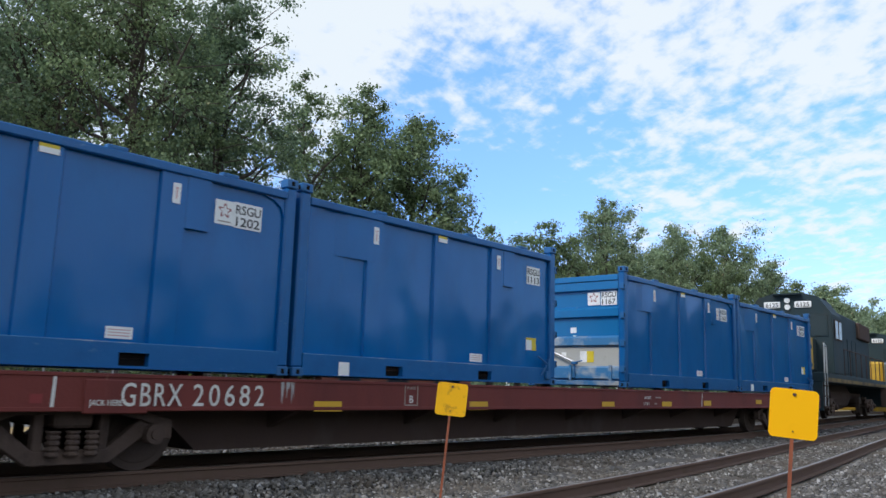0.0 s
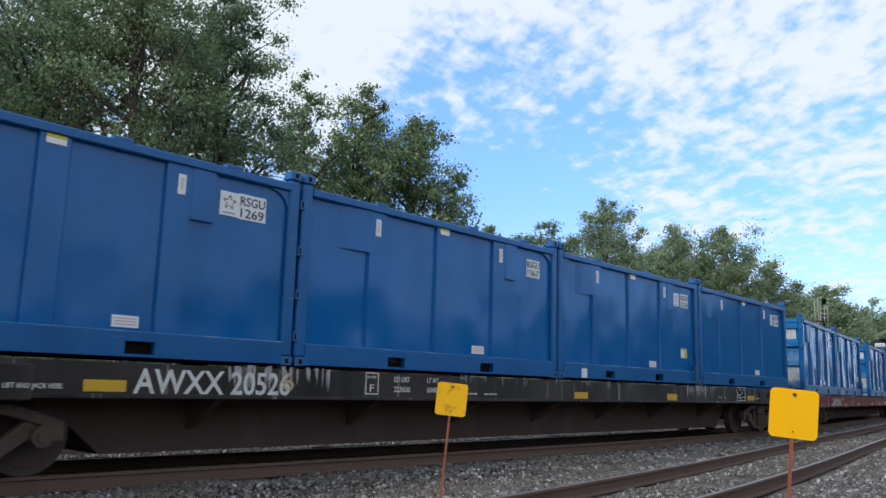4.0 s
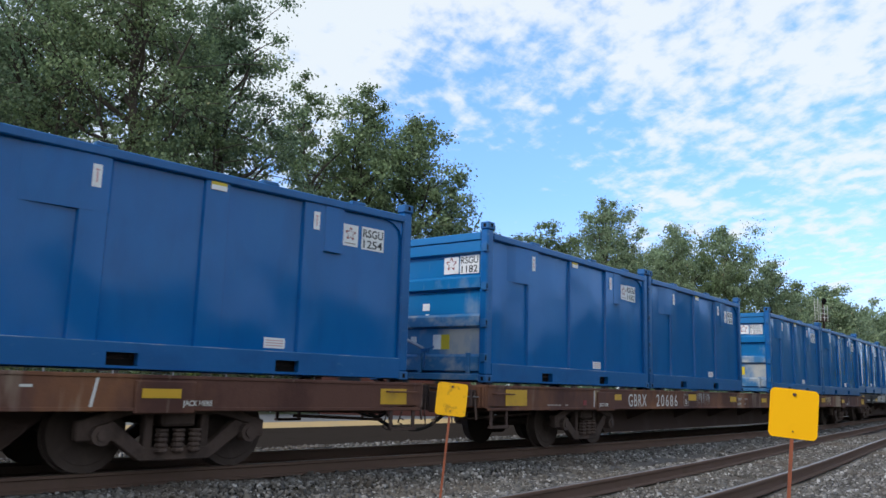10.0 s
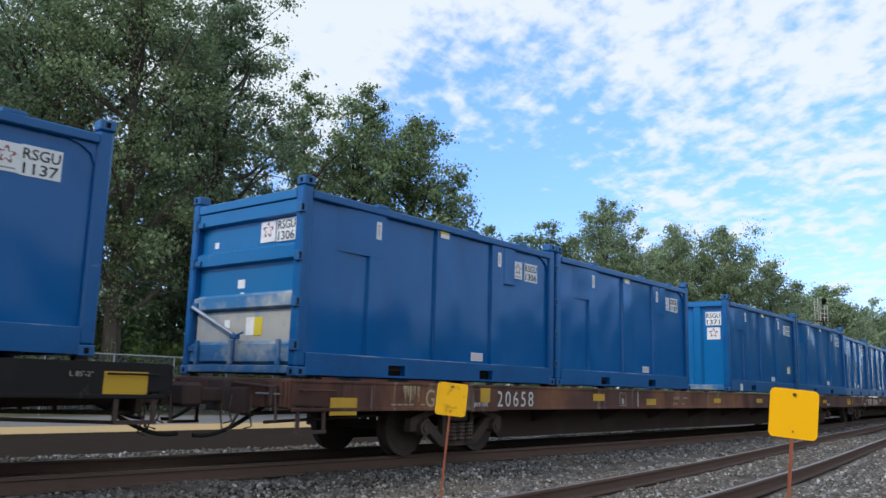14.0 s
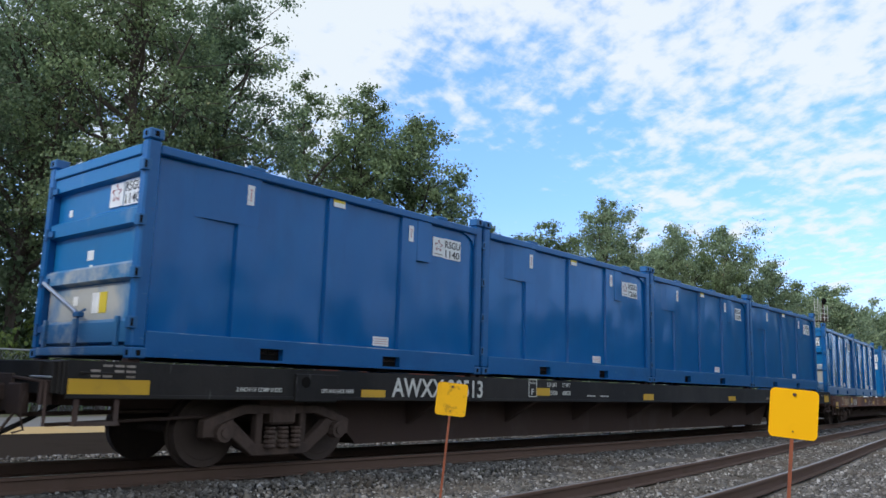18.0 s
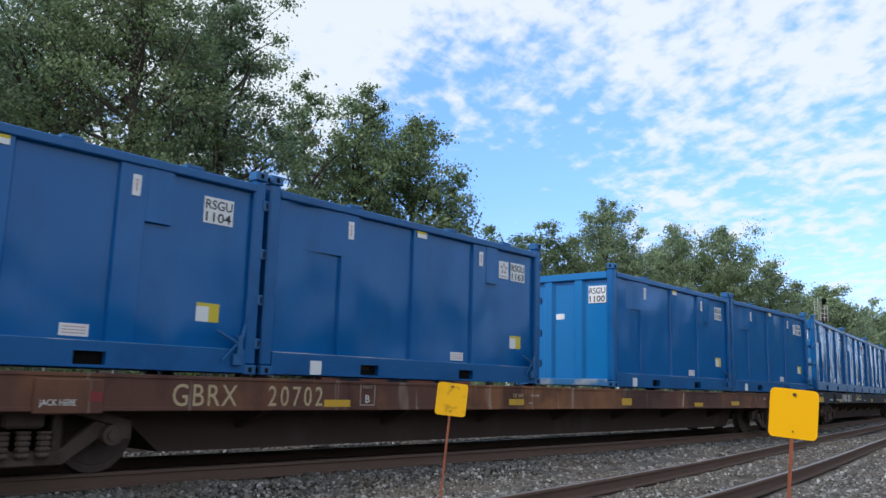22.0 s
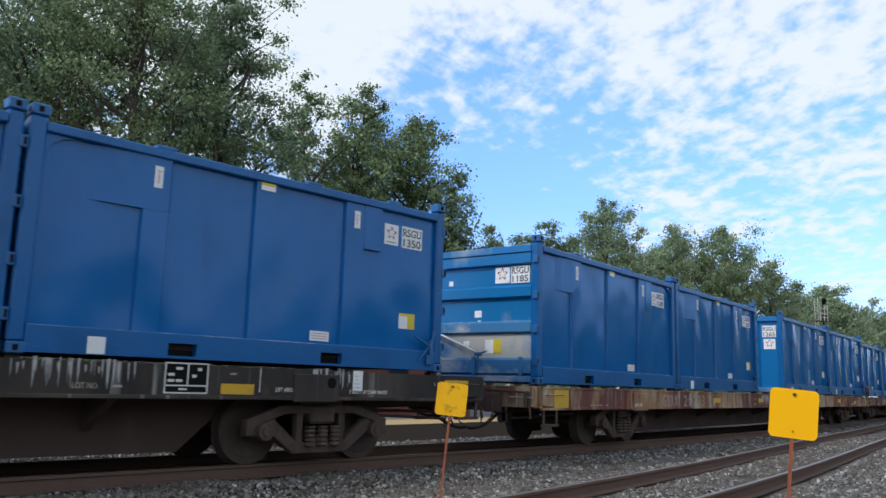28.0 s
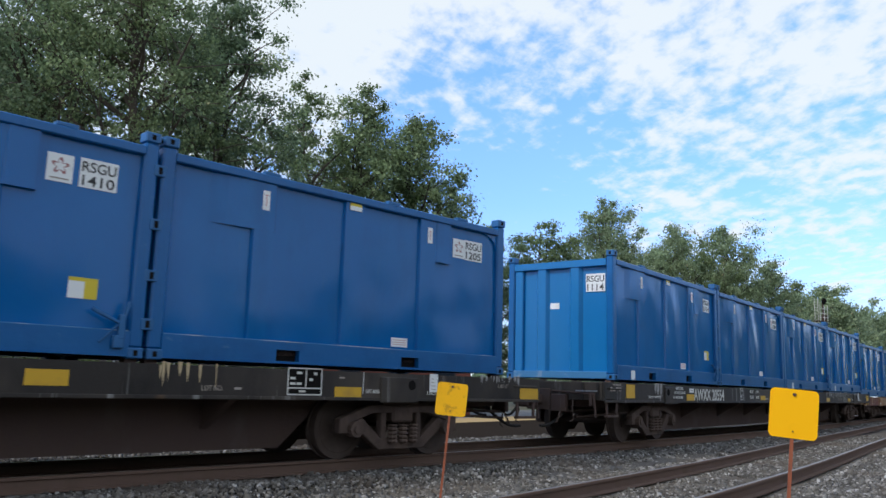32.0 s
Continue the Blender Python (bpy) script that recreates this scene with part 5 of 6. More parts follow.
lat_rows = lambda s: [-1500, -500, -200, -90, -55, -30, -18, -12] + [near_smooth(s) + d for d in (-4.6, -3.9, -3.2, -2.5, -1.9, -1.0, 0, 0.9, 1.5)] + [-1.95, -1.5, -0.7, 0, 0.7, 0.88, 1.15, 1.95, 2.5, 3.0, 3.6, 4.6, 6, 9, 12, 14.4, 17, 20.2, 23, 28, 40, 55, 90, 200, 500, 1500]
ground = strip("ground", M["earth"], lat_rows, coarse, lambda lat, s: flat_profile(lat, s) - 0.03 if abs(lat) < 12 else flat_profile(lat, s), 0.0)
tagged(ground, "rough earth and grass verge along the railway", "ground")
fine = [-60 + 0.8 * i for i in range(213)]
for name, mat, lats, label in (
        ("ballast_shoulder", "ballast", lambda s: [near_smooth(s) + d for d in (-4.4, -3.9, -3.4, -2.9, -2.4, -1.9, -1.25)], "grey crushed-stone shoulder of the near track"),
        ("ballast_near", "ballast_dirt", lambda s: [near_smooth(s) + d for d in (-1.25, -0.75, -0.3, 0.3, 0.75, 1.0)], "ballast clogged with brown dirt between the near rails"),
        ("ballast_middle", "ballast", lambda s: [near_smooth(s) + 1.0, (near_smooth(s) + 1.0) * 0.6 - 1.15 * 0.4, (near_smooth(s) + 1.0) * 0.3 - 1.15 * 0.7, -1.25], "grey crushed stone between the two tracks"),
        ("ballast_stained", "ballast_rust", lambda s: [-1.25, -1.0, -0.78], "rust-stained ballast edge along the main rail"),
        ("ballast_main", "ballast_dark", lambda s: [-0.78, -0.3, 0.3, 0.75, 0.88], "dark brown ballast under the train"),
        ("ballast_far", "ballast", lambda s: [0.86, 1.0, 1.15, 1.5, 1.95, 2.25], "narrow pale ballast edge beyond the train")):
    tagged(strip(name, M[mat], lats, fine, flat_profile, 0.035), label, "ballast")
# a much darker ground strip between the far shoulder and the verge
M["cinder"] = material("dark_far_ground", (0.032, 0.026, 0.022), 0.95, 0, [((0.024, 0.02, 0.015), 1.5, 0.55, 0.75, (1, 1, 1), 0.6)], 0.7, 14, 0, 0, 0, 0.0)
strip("cinder_path", M["cinder"], [2.2, 2.5, 2.9, 3.6, 4.6, 6, 9, 12.35], coarse[3:], lambda lat, s: flat_profile(lat, s) - 0.01 if lat < 2.2 else flat_profile(lat, s) + 0.012)
strip("road", M["asphalt"], [14.5, 16, 18, 20], coarse[2:], lambda lat, s: -0.412)
strip("verge", M["sand"], [12.3, 12.8, 13.5, 14.45], coarse[3:], lambda lat, s: flat_profile(lat, s) + 0.012, 0.0)


M["rail_dull"] = material("dull_rail_head", (0.22, 0.20, 0.18), 0.45, 0.6)


def rail(name, lat, low, s0, s1, step, label):
    """One rail: foot, web and head, and the polished running band on top."""
    ss = [s0 + step * i for i in range(int((s1 - s0) / step) + 1)]
    prof = [(-0.07, -0.17), (0.07, -0.17), (0.07, -0.155), (0.012, -0.135), (0.012, -0.045), (0.036, -0.035), (0.036, -0.006), (0.028, 0.0), (-0.028, 0.0), (-0.036, -0.006), (-0.036, -0.035), (-0.012, -0.045), (-0.012, -0.135), (-0.07, -0.155)]
    thing = new(name)
    q0 = on_line(0.0, lat(0.0))
    thing.matrix_basis = pose(q0.x, q0.y, RAIL + low)
    for piece, ids in (("foot", (0, 1, 2, 3, 12, 13)), ("web", (3, 4, 11, 12)), ("head", (4, 5, 6, 7, 8, 9, 10, 11))):
        verts, faces, slots = [], [], []
        n = len(ids)
        for s in ss:
            for k in ids:
                q = on_line(s, lat(s) + prof[k][0])
                verts.append((q.x - q0.x, q.y - q0.y, prof[k][1]))
        for i in range(len(ss) - 1):
            for j in range(n):
                a, b = i * n + j, i * n + (j + 1) % n
                faces.append((a, b, b + n, a + n))
                slots.append(1 if ids[j] == 7 else 0)
        me = bpy.data.meshes.new(piece)
        me.from_pydata(verts, [], faces)
        me.materials.append(M["rail"])
        if piece == "head":
            me.materials.append(M["rail_top"] if low == 0 else M["rail_dull"])
            me.polygons.foreach_set("material_index", slots)
        me.update()
        share(piece, me, thing)
    return tagged(thing, label, "rail", "rails of the two tracks")


for d in (-0.755, 0.755):
    rail("rail", lambda s, d=d: d, 0.0, -85, 215, 0.75, "worn steel rail under the passing train")
    rail("rail", lambda s, d=d: near_smooth(s) + d, -0.07, -85, 215, 0.75, "rust-brown steel rail of the empty near track")


def ties(lat, low, s0, s1, label):
    me = mesh_of("tie", bms((-0.11, 0.11, -1.3, 1.3, -0.18, 0.0), bevel=0.012), M["tie"])
    rnd = random.Random(5)
    for i in range(int((s1 - s0) / 0.54)):
        s = s0 + 0.54 * i
        q = on_line(s, lat(s))
        ob = new("railroad_tie", me)
        ob.matrix_basis = pose(q.x, q.y, RAIL + low - 0.172 + rnd.uniform(-0.01, 0.012), 0, 0, math.degrees(heading(s)) + rnd.uniform(-1, 1))
        tagged(ob, label, "tie", "wooden ties of the tracks")


ties(lambda s: 0.0, 0.0, -16, 48, "dark creosoted wooden tie bedded in ballast")
ties(near_smooth, -0.115, -9, 46, "weathered wooden tie half buried in dirt and stone")


# ---- signs beside the near track ----
def square_sign(x, y, zc, size, wide, lean, turn, foot, mat, label):
    thing = new("marker_sign")
    h = (zc - foot) / math.cos(radians(lean))
    c = (zc - foot) * math.tan(radians(lean))
    thing.matrix_basis = pose(x, y, foot, 0, 0, turn) @ pose(-c, 0, 0, 0, lean, 0)
    bm = bmesh.new()
    r, s = size * 0.10, size / 2
    out = []
    w = wide / 2
    for cx, cz, a0 in ((w - r, s - r, 0), (-w + r, s - r, 90), (-w + r, -s + r, 180), (w - r, -s + r, 270)):
        for k in range(5):
            a = radians(a0 + k * 22.5)
            out.append((cx + r * math.cos(a), h + cz + r * math.sin(a)))
    prism(bm, out, -0.012, -0.009)
    pl = part("sign_plate", bm, mat, thing)
    for dz, k in ((s * 0.78, 0.036), (-s * 0.72, 0.016)):
        bm = bmesh.new()
        rod(bm, (0, -0.017, h + dz), (0, -0.012, h + dz), size * k, 8)
        part("bolt", bm, M["under"], pl)
    bm = bmesh.new()
    box(bm, -0.005, 0.005, -0.009, -0.006, -0.25, h + s * 0.9)
    box(bm, -0.0085, -0.0045, -0.009, 0.006, -0.25, h + s * 0.9)
    part("post", bm, M["post"], thing, "thin rust-red steel channel post")
    tagged(thing, label, "sign", "yellow marker signs")


square_sign(0.078, 5.0, EYE - 0.079, 0.196, 0.186, 5.0, -4, EYE - 1.52, M["sign_worn"], "small scuffed square yellow sign on a thin rusty post")
square_sign(1.42, 3.305, EYE - 0.071, 0.194, 0.180, 5.0, -20, EYE - 1.60, M["sign"], "small clean square yellow sign on a thin rusty post")


# ---- trees, bushes ----
M["bark"] = material("grey_brown_bark", (0.075, 0.060, 0.048), 0.95, 0, [((0.13, 0.115, 0.10), 6, 0.5, 0.7, (1, 1, 0.25), 0.7)], 0.6, 22)
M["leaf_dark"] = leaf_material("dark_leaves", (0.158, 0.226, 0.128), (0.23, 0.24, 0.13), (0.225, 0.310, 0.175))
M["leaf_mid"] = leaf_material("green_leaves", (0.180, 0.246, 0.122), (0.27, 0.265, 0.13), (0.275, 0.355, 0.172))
# far trees: haze is put into these paler leaf colours
M["leaf_far"] = leaf_material("haze_paled_leaves", (0.235, 0.312, 0.180), (0.34, 0.31, 0.18), (0.37, 0.44, 0.25))
M["leaf_bush"] = leaf_material("bush_leaves", (0.125, 0.185, 0.050), (0.26, 0.23, 0.065), (0.23, 0.30, 0.08))


def leaf_sheet(name, centres, radii, per, size, mat, rng, parent, droop=0.35):
    """Many small folded leaves, in loose clumps round the given centres."""
    c = np.repeat(centres, per, axis=0)
    r = np.repeat(radii, per)
    n = len(c)
    d = rng.normal(size=(n, 3))
    d /= np.linalg.norm(d, axis=1)[:, None] + 1e-9
    dist = r * np.abs(rng.normal(0.75, 0.42, n))
    p = c + d * dist[:, None] * np.array([1.0, 1.0, 0.72])
    nor = d * 0.7 + rng.normal(size=(n, 3)) * 0.6 + np.array([0, 0, 0.35])
    nor /= np.linalg.norm(nor, axis=1)[:, None] + 1e-9
    a = np.cross(nor, rng.normal(size=(n, 3)))
    a /= np.linalg.norm(a, axis=1)[:, None] + 1e-9
    a[:, 2] -= droop
    b = np.cross(nor, a)
    s = size * rng.uniform(0.6, 1.35, n)
    l, w = s[:, None] * a, s[:, None] * b * 0.42
    verts = np.empty((n, 4, 3))
    verts[:, 0] = p - l * 0.5
    verts[:, 1] = p + w + nor * s[:, None] * 0.08
    verts[:, 2] = p + l * 0.5
    verts[:, 3] = p - w + nor * s[:, None] * 0.08
    me = bpy.data.meshes.new(name)
    me.vertices.add(4 * n)
    me.vertices.foreach_set("co", verts.reshape(-1).astype(np.float32))
    me.loops.add(4 * n)
    me.loops.foreach_set("vertex_index", np.arange(4 * n, dtype=np.int32))
    me.polygons.add(n)
    me.polygons.foreach_set("loop_start", np.arange(0, 4 * n, 4, dtype=np.int32))
    me.update(calc_edges=True)
    me.materials.append(mat)
    ob = new(name, me)
    ob.parent = parent
    return ob


def tree(x, y, foot, high, spread, bare, clumps, per, size, leaf, seed, label, lean=(0, 0), name="tree", squash=1.0):
    rnd = random.Random(seed)
    rng = np.random.default_rng(seed)
    thing = new(name)
    thing.matrix_basis = pose(x, y, foot)
    top = Vector((lean[0], lean[1], high * 0.9))
    trunk = [Vector((0, 0, -0.3))]
    for i in range(1, 8):
        f = i / 7
        trunk.append(Vector((lean[0] * f * f + rnd.uniform(-1, 1) * 0.02 * high * f, lean[1] * f * f + rnd.uniform(-1, 1) * 0.02 * high * f, high * 0.88 * f)))
    bm = bmesh.new()
    limb_mesh(bm, trunk, high * 0.017 + 0.06, 0.04, 8)
    part("trunk", bm, M["bark"], thing)

    def trunk_at(z):
        f = min(max(z / (high * 0.88), 0), 1) * 7
        i = min(int(f), 6)
        return trunk[i].lerp(trunk[i + 1], f - i)

    centres, radii = [], []
    limbs = max(9, min(34, clumps // 6))
    per_limb = max(2, clumps // limbs)
    for k in range(limbs):
        f = (k + rnd.uniform(0, 0.8)) / limbs
        z0 = high * (bare + (0.86 - bare) * f * 0.9)
        az = k * 2.399 + rnd.uniform(-0.5, 0.5)
        crown = math.sin(math.pi * min(0.97, 0.22 + 0.72 * f)) ** 0.8
        reach = spread * crown * rnd.uniform(0.65, 1.12)
        a = trunk_at(z0)
        tip = a + Vector((math.cos(az) * reach, math.sin(az) * reach, reach * rnd.uniform(0.25, 0.75) + high * 0.05))
        mid = a.lerp(tip, 0.5) + Vector((rnd.uniform(-0.3, 0.3), rnd.uniform(-0.3, 0.3), -0.05 * reach))
        bm = bmesh.new()
        limb_mesh(bm, [a, mid, tip], 0.05 + high * 0.0045, 0.025, 5)
        ends = []
        for j in range(per_limb):
            g = rnd.uniform(0.4, 1.0)
            st = a.lerp(mid, g * 2) if g < 0.5 else mid.lerp(tip, g * 2 - 1)
            e = st + Vector((rnd.gauss(0, 1), rnd.gauss(0, 1), rnd.gauss(0.25, 0.7))) * spread * 0.30
            limb_mesh(bm, [st, st.lerp(e, 0.55) + Vector((0, 0, 0.08)), e], 0.03, 0.012, 4)
            ends.append(e)
        part("limb", bm, M["bark"], thing)
        for e in ends:
            centres.append(e)
            radii.append(spread * rnd.uniform(0.10, 0.26) * squash)
    for k in range(max(3, clumps // 14)):
        centres.append(trunk[-1] + Vector((rnd.gauss(0, spread * 0.16), rnd.gauss(0, spread * 0.16), rnd.uniform(-0.2, 0.02) * high if spread >= 5 else rnd.uniform(-0.05, 0.08) * high)))
        radii.append(spread * rnd.uniform(0.12, 0.2))
    leaf_sheet("crown", np.array([tuple(c) for c in centres]), np.array(radii), per, size, M[leaf], rng, thing)
    return tagged(thing, label, "tree")


def grass_level(lat):
    return RAIL + flat_profile(lat, 0.0)


G0 = RAIL - 0.32
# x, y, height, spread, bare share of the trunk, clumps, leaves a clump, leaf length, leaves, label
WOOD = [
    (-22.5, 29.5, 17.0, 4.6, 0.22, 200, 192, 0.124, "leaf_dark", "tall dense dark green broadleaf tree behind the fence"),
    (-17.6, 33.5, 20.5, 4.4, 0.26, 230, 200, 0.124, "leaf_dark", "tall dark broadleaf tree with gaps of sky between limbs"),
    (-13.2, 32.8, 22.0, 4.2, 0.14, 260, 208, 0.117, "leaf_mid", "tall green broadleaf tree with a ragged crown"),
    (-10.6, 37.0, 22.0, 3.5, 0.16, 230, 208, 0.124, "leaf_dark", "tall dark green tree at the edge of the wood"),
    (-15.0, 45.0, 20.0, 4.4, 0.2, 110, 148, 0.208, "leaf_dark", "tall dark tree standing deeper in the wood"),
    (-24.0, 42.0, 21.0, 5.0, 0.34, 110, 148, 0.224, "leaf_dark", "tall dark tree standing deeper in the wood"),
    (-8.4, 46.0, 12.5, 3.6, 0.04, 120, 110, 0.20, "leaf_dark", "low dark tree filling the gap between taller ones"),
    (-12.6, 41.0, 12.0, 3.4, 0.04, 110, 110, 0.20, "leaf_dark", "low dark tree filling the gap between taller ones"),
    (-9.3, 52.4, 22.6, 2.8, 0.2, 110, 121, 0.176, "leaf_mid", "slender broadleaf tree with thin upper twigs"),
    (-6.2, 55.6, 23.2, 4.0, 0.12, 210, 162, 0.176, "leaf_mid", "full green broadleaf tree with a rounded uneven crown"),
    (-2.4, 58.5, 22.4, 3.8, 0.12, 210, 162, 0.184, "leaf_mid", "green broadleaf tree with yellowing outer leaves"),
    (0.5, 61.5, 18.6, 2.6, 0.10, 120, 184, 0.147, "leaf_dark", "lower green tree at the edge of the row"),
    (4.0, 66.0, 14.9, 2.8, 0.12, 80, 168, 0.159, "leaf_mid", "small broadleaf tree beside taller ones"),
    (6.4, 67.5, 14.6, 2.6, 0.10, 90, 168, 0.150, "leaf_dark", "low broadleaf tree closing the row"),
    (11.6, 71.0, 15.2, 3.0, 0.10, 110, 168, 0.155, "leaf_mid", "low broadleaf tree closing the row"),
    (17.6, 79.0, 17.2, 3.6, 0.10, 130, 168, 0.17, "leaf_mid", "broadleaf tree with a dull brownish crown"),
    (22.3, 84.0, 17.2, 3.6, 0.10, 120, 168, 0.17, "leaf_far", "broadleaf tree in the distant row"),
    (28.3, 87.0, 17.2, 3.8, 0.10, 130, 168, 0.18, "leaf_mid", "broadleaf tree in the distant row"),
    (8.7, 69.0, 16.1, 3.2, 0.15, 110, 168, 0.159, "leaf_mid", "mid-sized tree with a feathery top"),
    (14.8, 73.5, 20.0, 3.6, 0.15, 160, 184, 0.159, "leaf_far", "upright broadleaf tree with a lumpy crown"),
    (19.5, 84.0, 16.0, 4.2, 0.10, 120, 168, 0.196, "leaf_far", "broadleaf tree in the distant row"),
    (25.1, 86.6, 19.9, 4.2, 0.12, 170, 184, 0.184, "leaf_far", "broadleaf tree in the distant row, haze in its leaf colour"),
    (31.2, 88.0, 19.8, 4.2, 0.12, 170, 184, 0.184, "leaf_far", "broadleaf tree in the distant row, haze in its leaf colour"),
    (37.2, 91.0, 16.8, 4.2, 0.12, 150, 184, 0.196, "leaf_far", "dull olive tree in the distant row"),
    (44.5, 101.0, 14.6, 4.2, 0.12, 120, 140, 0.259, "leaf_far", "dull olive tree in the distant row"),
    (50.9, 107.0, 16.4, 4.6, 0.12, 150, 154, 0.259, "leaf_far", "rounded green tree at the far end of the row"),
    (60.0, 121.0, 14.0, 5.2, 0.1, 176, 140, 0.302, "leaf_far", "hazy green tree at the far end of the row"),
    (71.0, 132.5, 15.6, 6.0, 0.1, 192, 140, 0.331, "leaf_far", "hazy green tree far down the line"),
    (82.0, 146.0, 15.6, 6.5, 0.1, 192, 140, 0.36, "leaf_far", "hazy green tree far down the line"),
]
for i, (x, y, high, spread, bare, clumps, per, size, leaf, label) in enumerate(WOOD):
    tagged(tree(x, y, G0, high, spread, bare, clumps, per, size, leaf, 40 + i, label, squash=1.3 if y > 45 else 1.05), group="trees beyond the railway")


# unseen open wood added on the camera's side, behind and beside it, for reflections
near_rnd = random.Random(9)
for k in range(15):
    q = on_line(-46 + 13 * k + near_rnd.uniform(-3, 3), -42 + near_rnd.uniform(-6, 4))
    tagged(tree(q.x, q.y, RAIL - 0.6, near_rnd.uniform(5.5, 8.5), near_rnd.uniform(3.2, 4.6), 0.1, 45, 70, 0.5, "leaf_mid", 200 + k, "unseen broadleaf tree added on the near side for reflections"), group="trees on the near side")


def bush(x, y, high, wide, seed, label, leaf="leaf_bush", size=0.17):
    rnd = random.Random(seed)
    thing = new("bush")
    thing.matrix_basis = pose(x, y, G0 - 0.05)
    stems = bmesh.new()
    centres, radii = [], []
    for k in range(16):
        az, r = rnd.uniform(0, 6.28), wide * rnd.uniform(0.1, 1.0)
        tip = Vector((math.cos(az) * r, math.sin(az) * r * 0.7, high * rnd.uniform(0.35, 1.0) * (1.15 - 0.5 * r / wide)))
        limb_mesh(stems, [Vector((tip.x * 0.15, tip.y * 0.15, -0.1)), tip * 0.55, tip], 0.035, 0.01, 4)
        for q in (tip, tip * 0.72, tip * 0.45):
            centres.append(tuple(q))
            radii.append(wide * rnd.uniform(0.22, 0.4))
    part("stems", stems, M["bark"], thing)
    leaf_sheet("foliage", np.array(centres), np.array(radii), 75, size, M[leaf], np.random.default_rng(seed), thing)
    return tagged(thing, label, "bush", "undergrowth behind the fence")


rnd = random.Random(77)
for k in range(20):
    q = on_line(-25 + k * 2.6 + rnd.uniform(-0.6, 0.6), 22.6 + rnd.uniform(0, 1.6))
    bush(q.x, q.y, rnd.uniform(2.6, 4.6), rnd.uniform(1.5, 2.2), 300 + k, "leafy green undergrowth bush behind the pipe fence")
for k in range(8):
    q = on_line(-22 + k * 3.4 + rnd.uniform(-0.6, 0.6), 31.0 + rnd.uniform(0, 2.5))
    bush(q.x, q.y, rnd.uniform(8.5, 10.5), rnd.uniform(2.6, 3.2), 500 + k, "tall dark shrub deep in the shade of the wood", "leaf_dark", 0.24)
for k in range(15):
    q = on_line(-34 + k * 4.6 + rnd.uniform(-0.6, 0.6), 26.0 + rnd.uniform(0, 1.5))
    bush(q.x, q.y, rnd.uniform(6.8, 9.0) if k < 8 else rnd.uniform(5.5, 8.0), rnd.uniform(2.4, 3.1), 400 + k, "tall dark shrub filling the space under the trees", "leaf_dark", 0.22)


# place along the line, height, leaves on a stem, leaf length
WEEDS = ((6.2, 4.2, 8, 0.50), (6.9, 3.3, 5, 0.30), (3.0, 3.0, 5, 0.30), (3.9, 3.1, 5, 0.32), (1.8, 2.8, 5, 0.26), (2.4, 2.9, 5, 0.28), (5.1, 3.0, 5, 0.28), (8.3, 3.0, 5, 0.28), (13.0, 4.3, 8, 0.42), (13.7, 3.7, 7, 0.40))
M["leaf_weed"] = leaf_material("weed_leaves", (0.20, 0.30, 0.09), (0.42, 0.38, 0.08), (0.34, 0.46, 0.17))


def weed(s, high, leaves, size, seed):
    """A coarse roadside plant: a few upright stems with broad, drooping, cupped leaves."""
    rnd = random.Random(seed)
    thing = new("tall_weed")
    q = on_line(s, 21.4 + rnd.uniform(-0.15, 0.15))
    thing.matrix_basis = pose(q.x, q.y, RAIL - 0.44)
    for k in range(3):
        tip = Vector((rnd.uniform(-0.25, 0.25), rnd.uniform(-0.2, 0.2), high * rnd.uniform(0.75, 1.0)))
        bm = bmesh.new()
        limb_mesh(bm, [Vector((0, 0, -0.05)), tip * 0.5 + Vector((0.04, 0, 0)), tip], 0.018, 0.006, 5)
        part("stem", bm, M["leaf_weed"], thing)
        for i in range(leaves):
            at = tip * (0.35 + 0.65 * (i + 0.5) / leaves)
            az = i * 2.4 + k + rnd.uniform(-0.4, 0.4)
            l = size * rnd.uniform(0.7, 1.15) * (1.25 - 0.55 * i / leaves)
            out = Vector((math.cos(az), math.sin(az), rnd.uniform(0.0, 0.45)))
            side = Vector((-math.sin(az), math.cos(az), 0))
            bm = bmesh.new()
            rows = []
            for u, w, d in ((0.0, 0.02, 0.0), (0.3, 0.34, 0.03), (0.6, 0.38, 0.0), (0.85, 0.22, -0.08), (1.0, 0.01, -0.16)):
                c = at + out * l * (0.15 + u) + Vector((0, 0, d * l * 1.6))
                rows.append([bm.verts.new(c - side * w * l + Vector((0, 0, 0.07 * l))), bm.verts.new(c), bm.verts.new(c + side * w * l + Vector((0, 0, 0.07 * l)))])
            for a, b in zip(rows, rows[1:]):
                for j in range(2):
                    bm.faces.new((a[j], a[j + 1], b[j + 1], b[j]))
            part("leaf", bm, M["leaf_weed"], thing)
    return tagged(thing, "coarse green weed with broad pale leaves by the fence", "weed", "weeds along the fence")


for k, (s0, high, leaves, size) in enumerate(WEEDS):
    weed(s0, high, leaves, size, 700 + k)


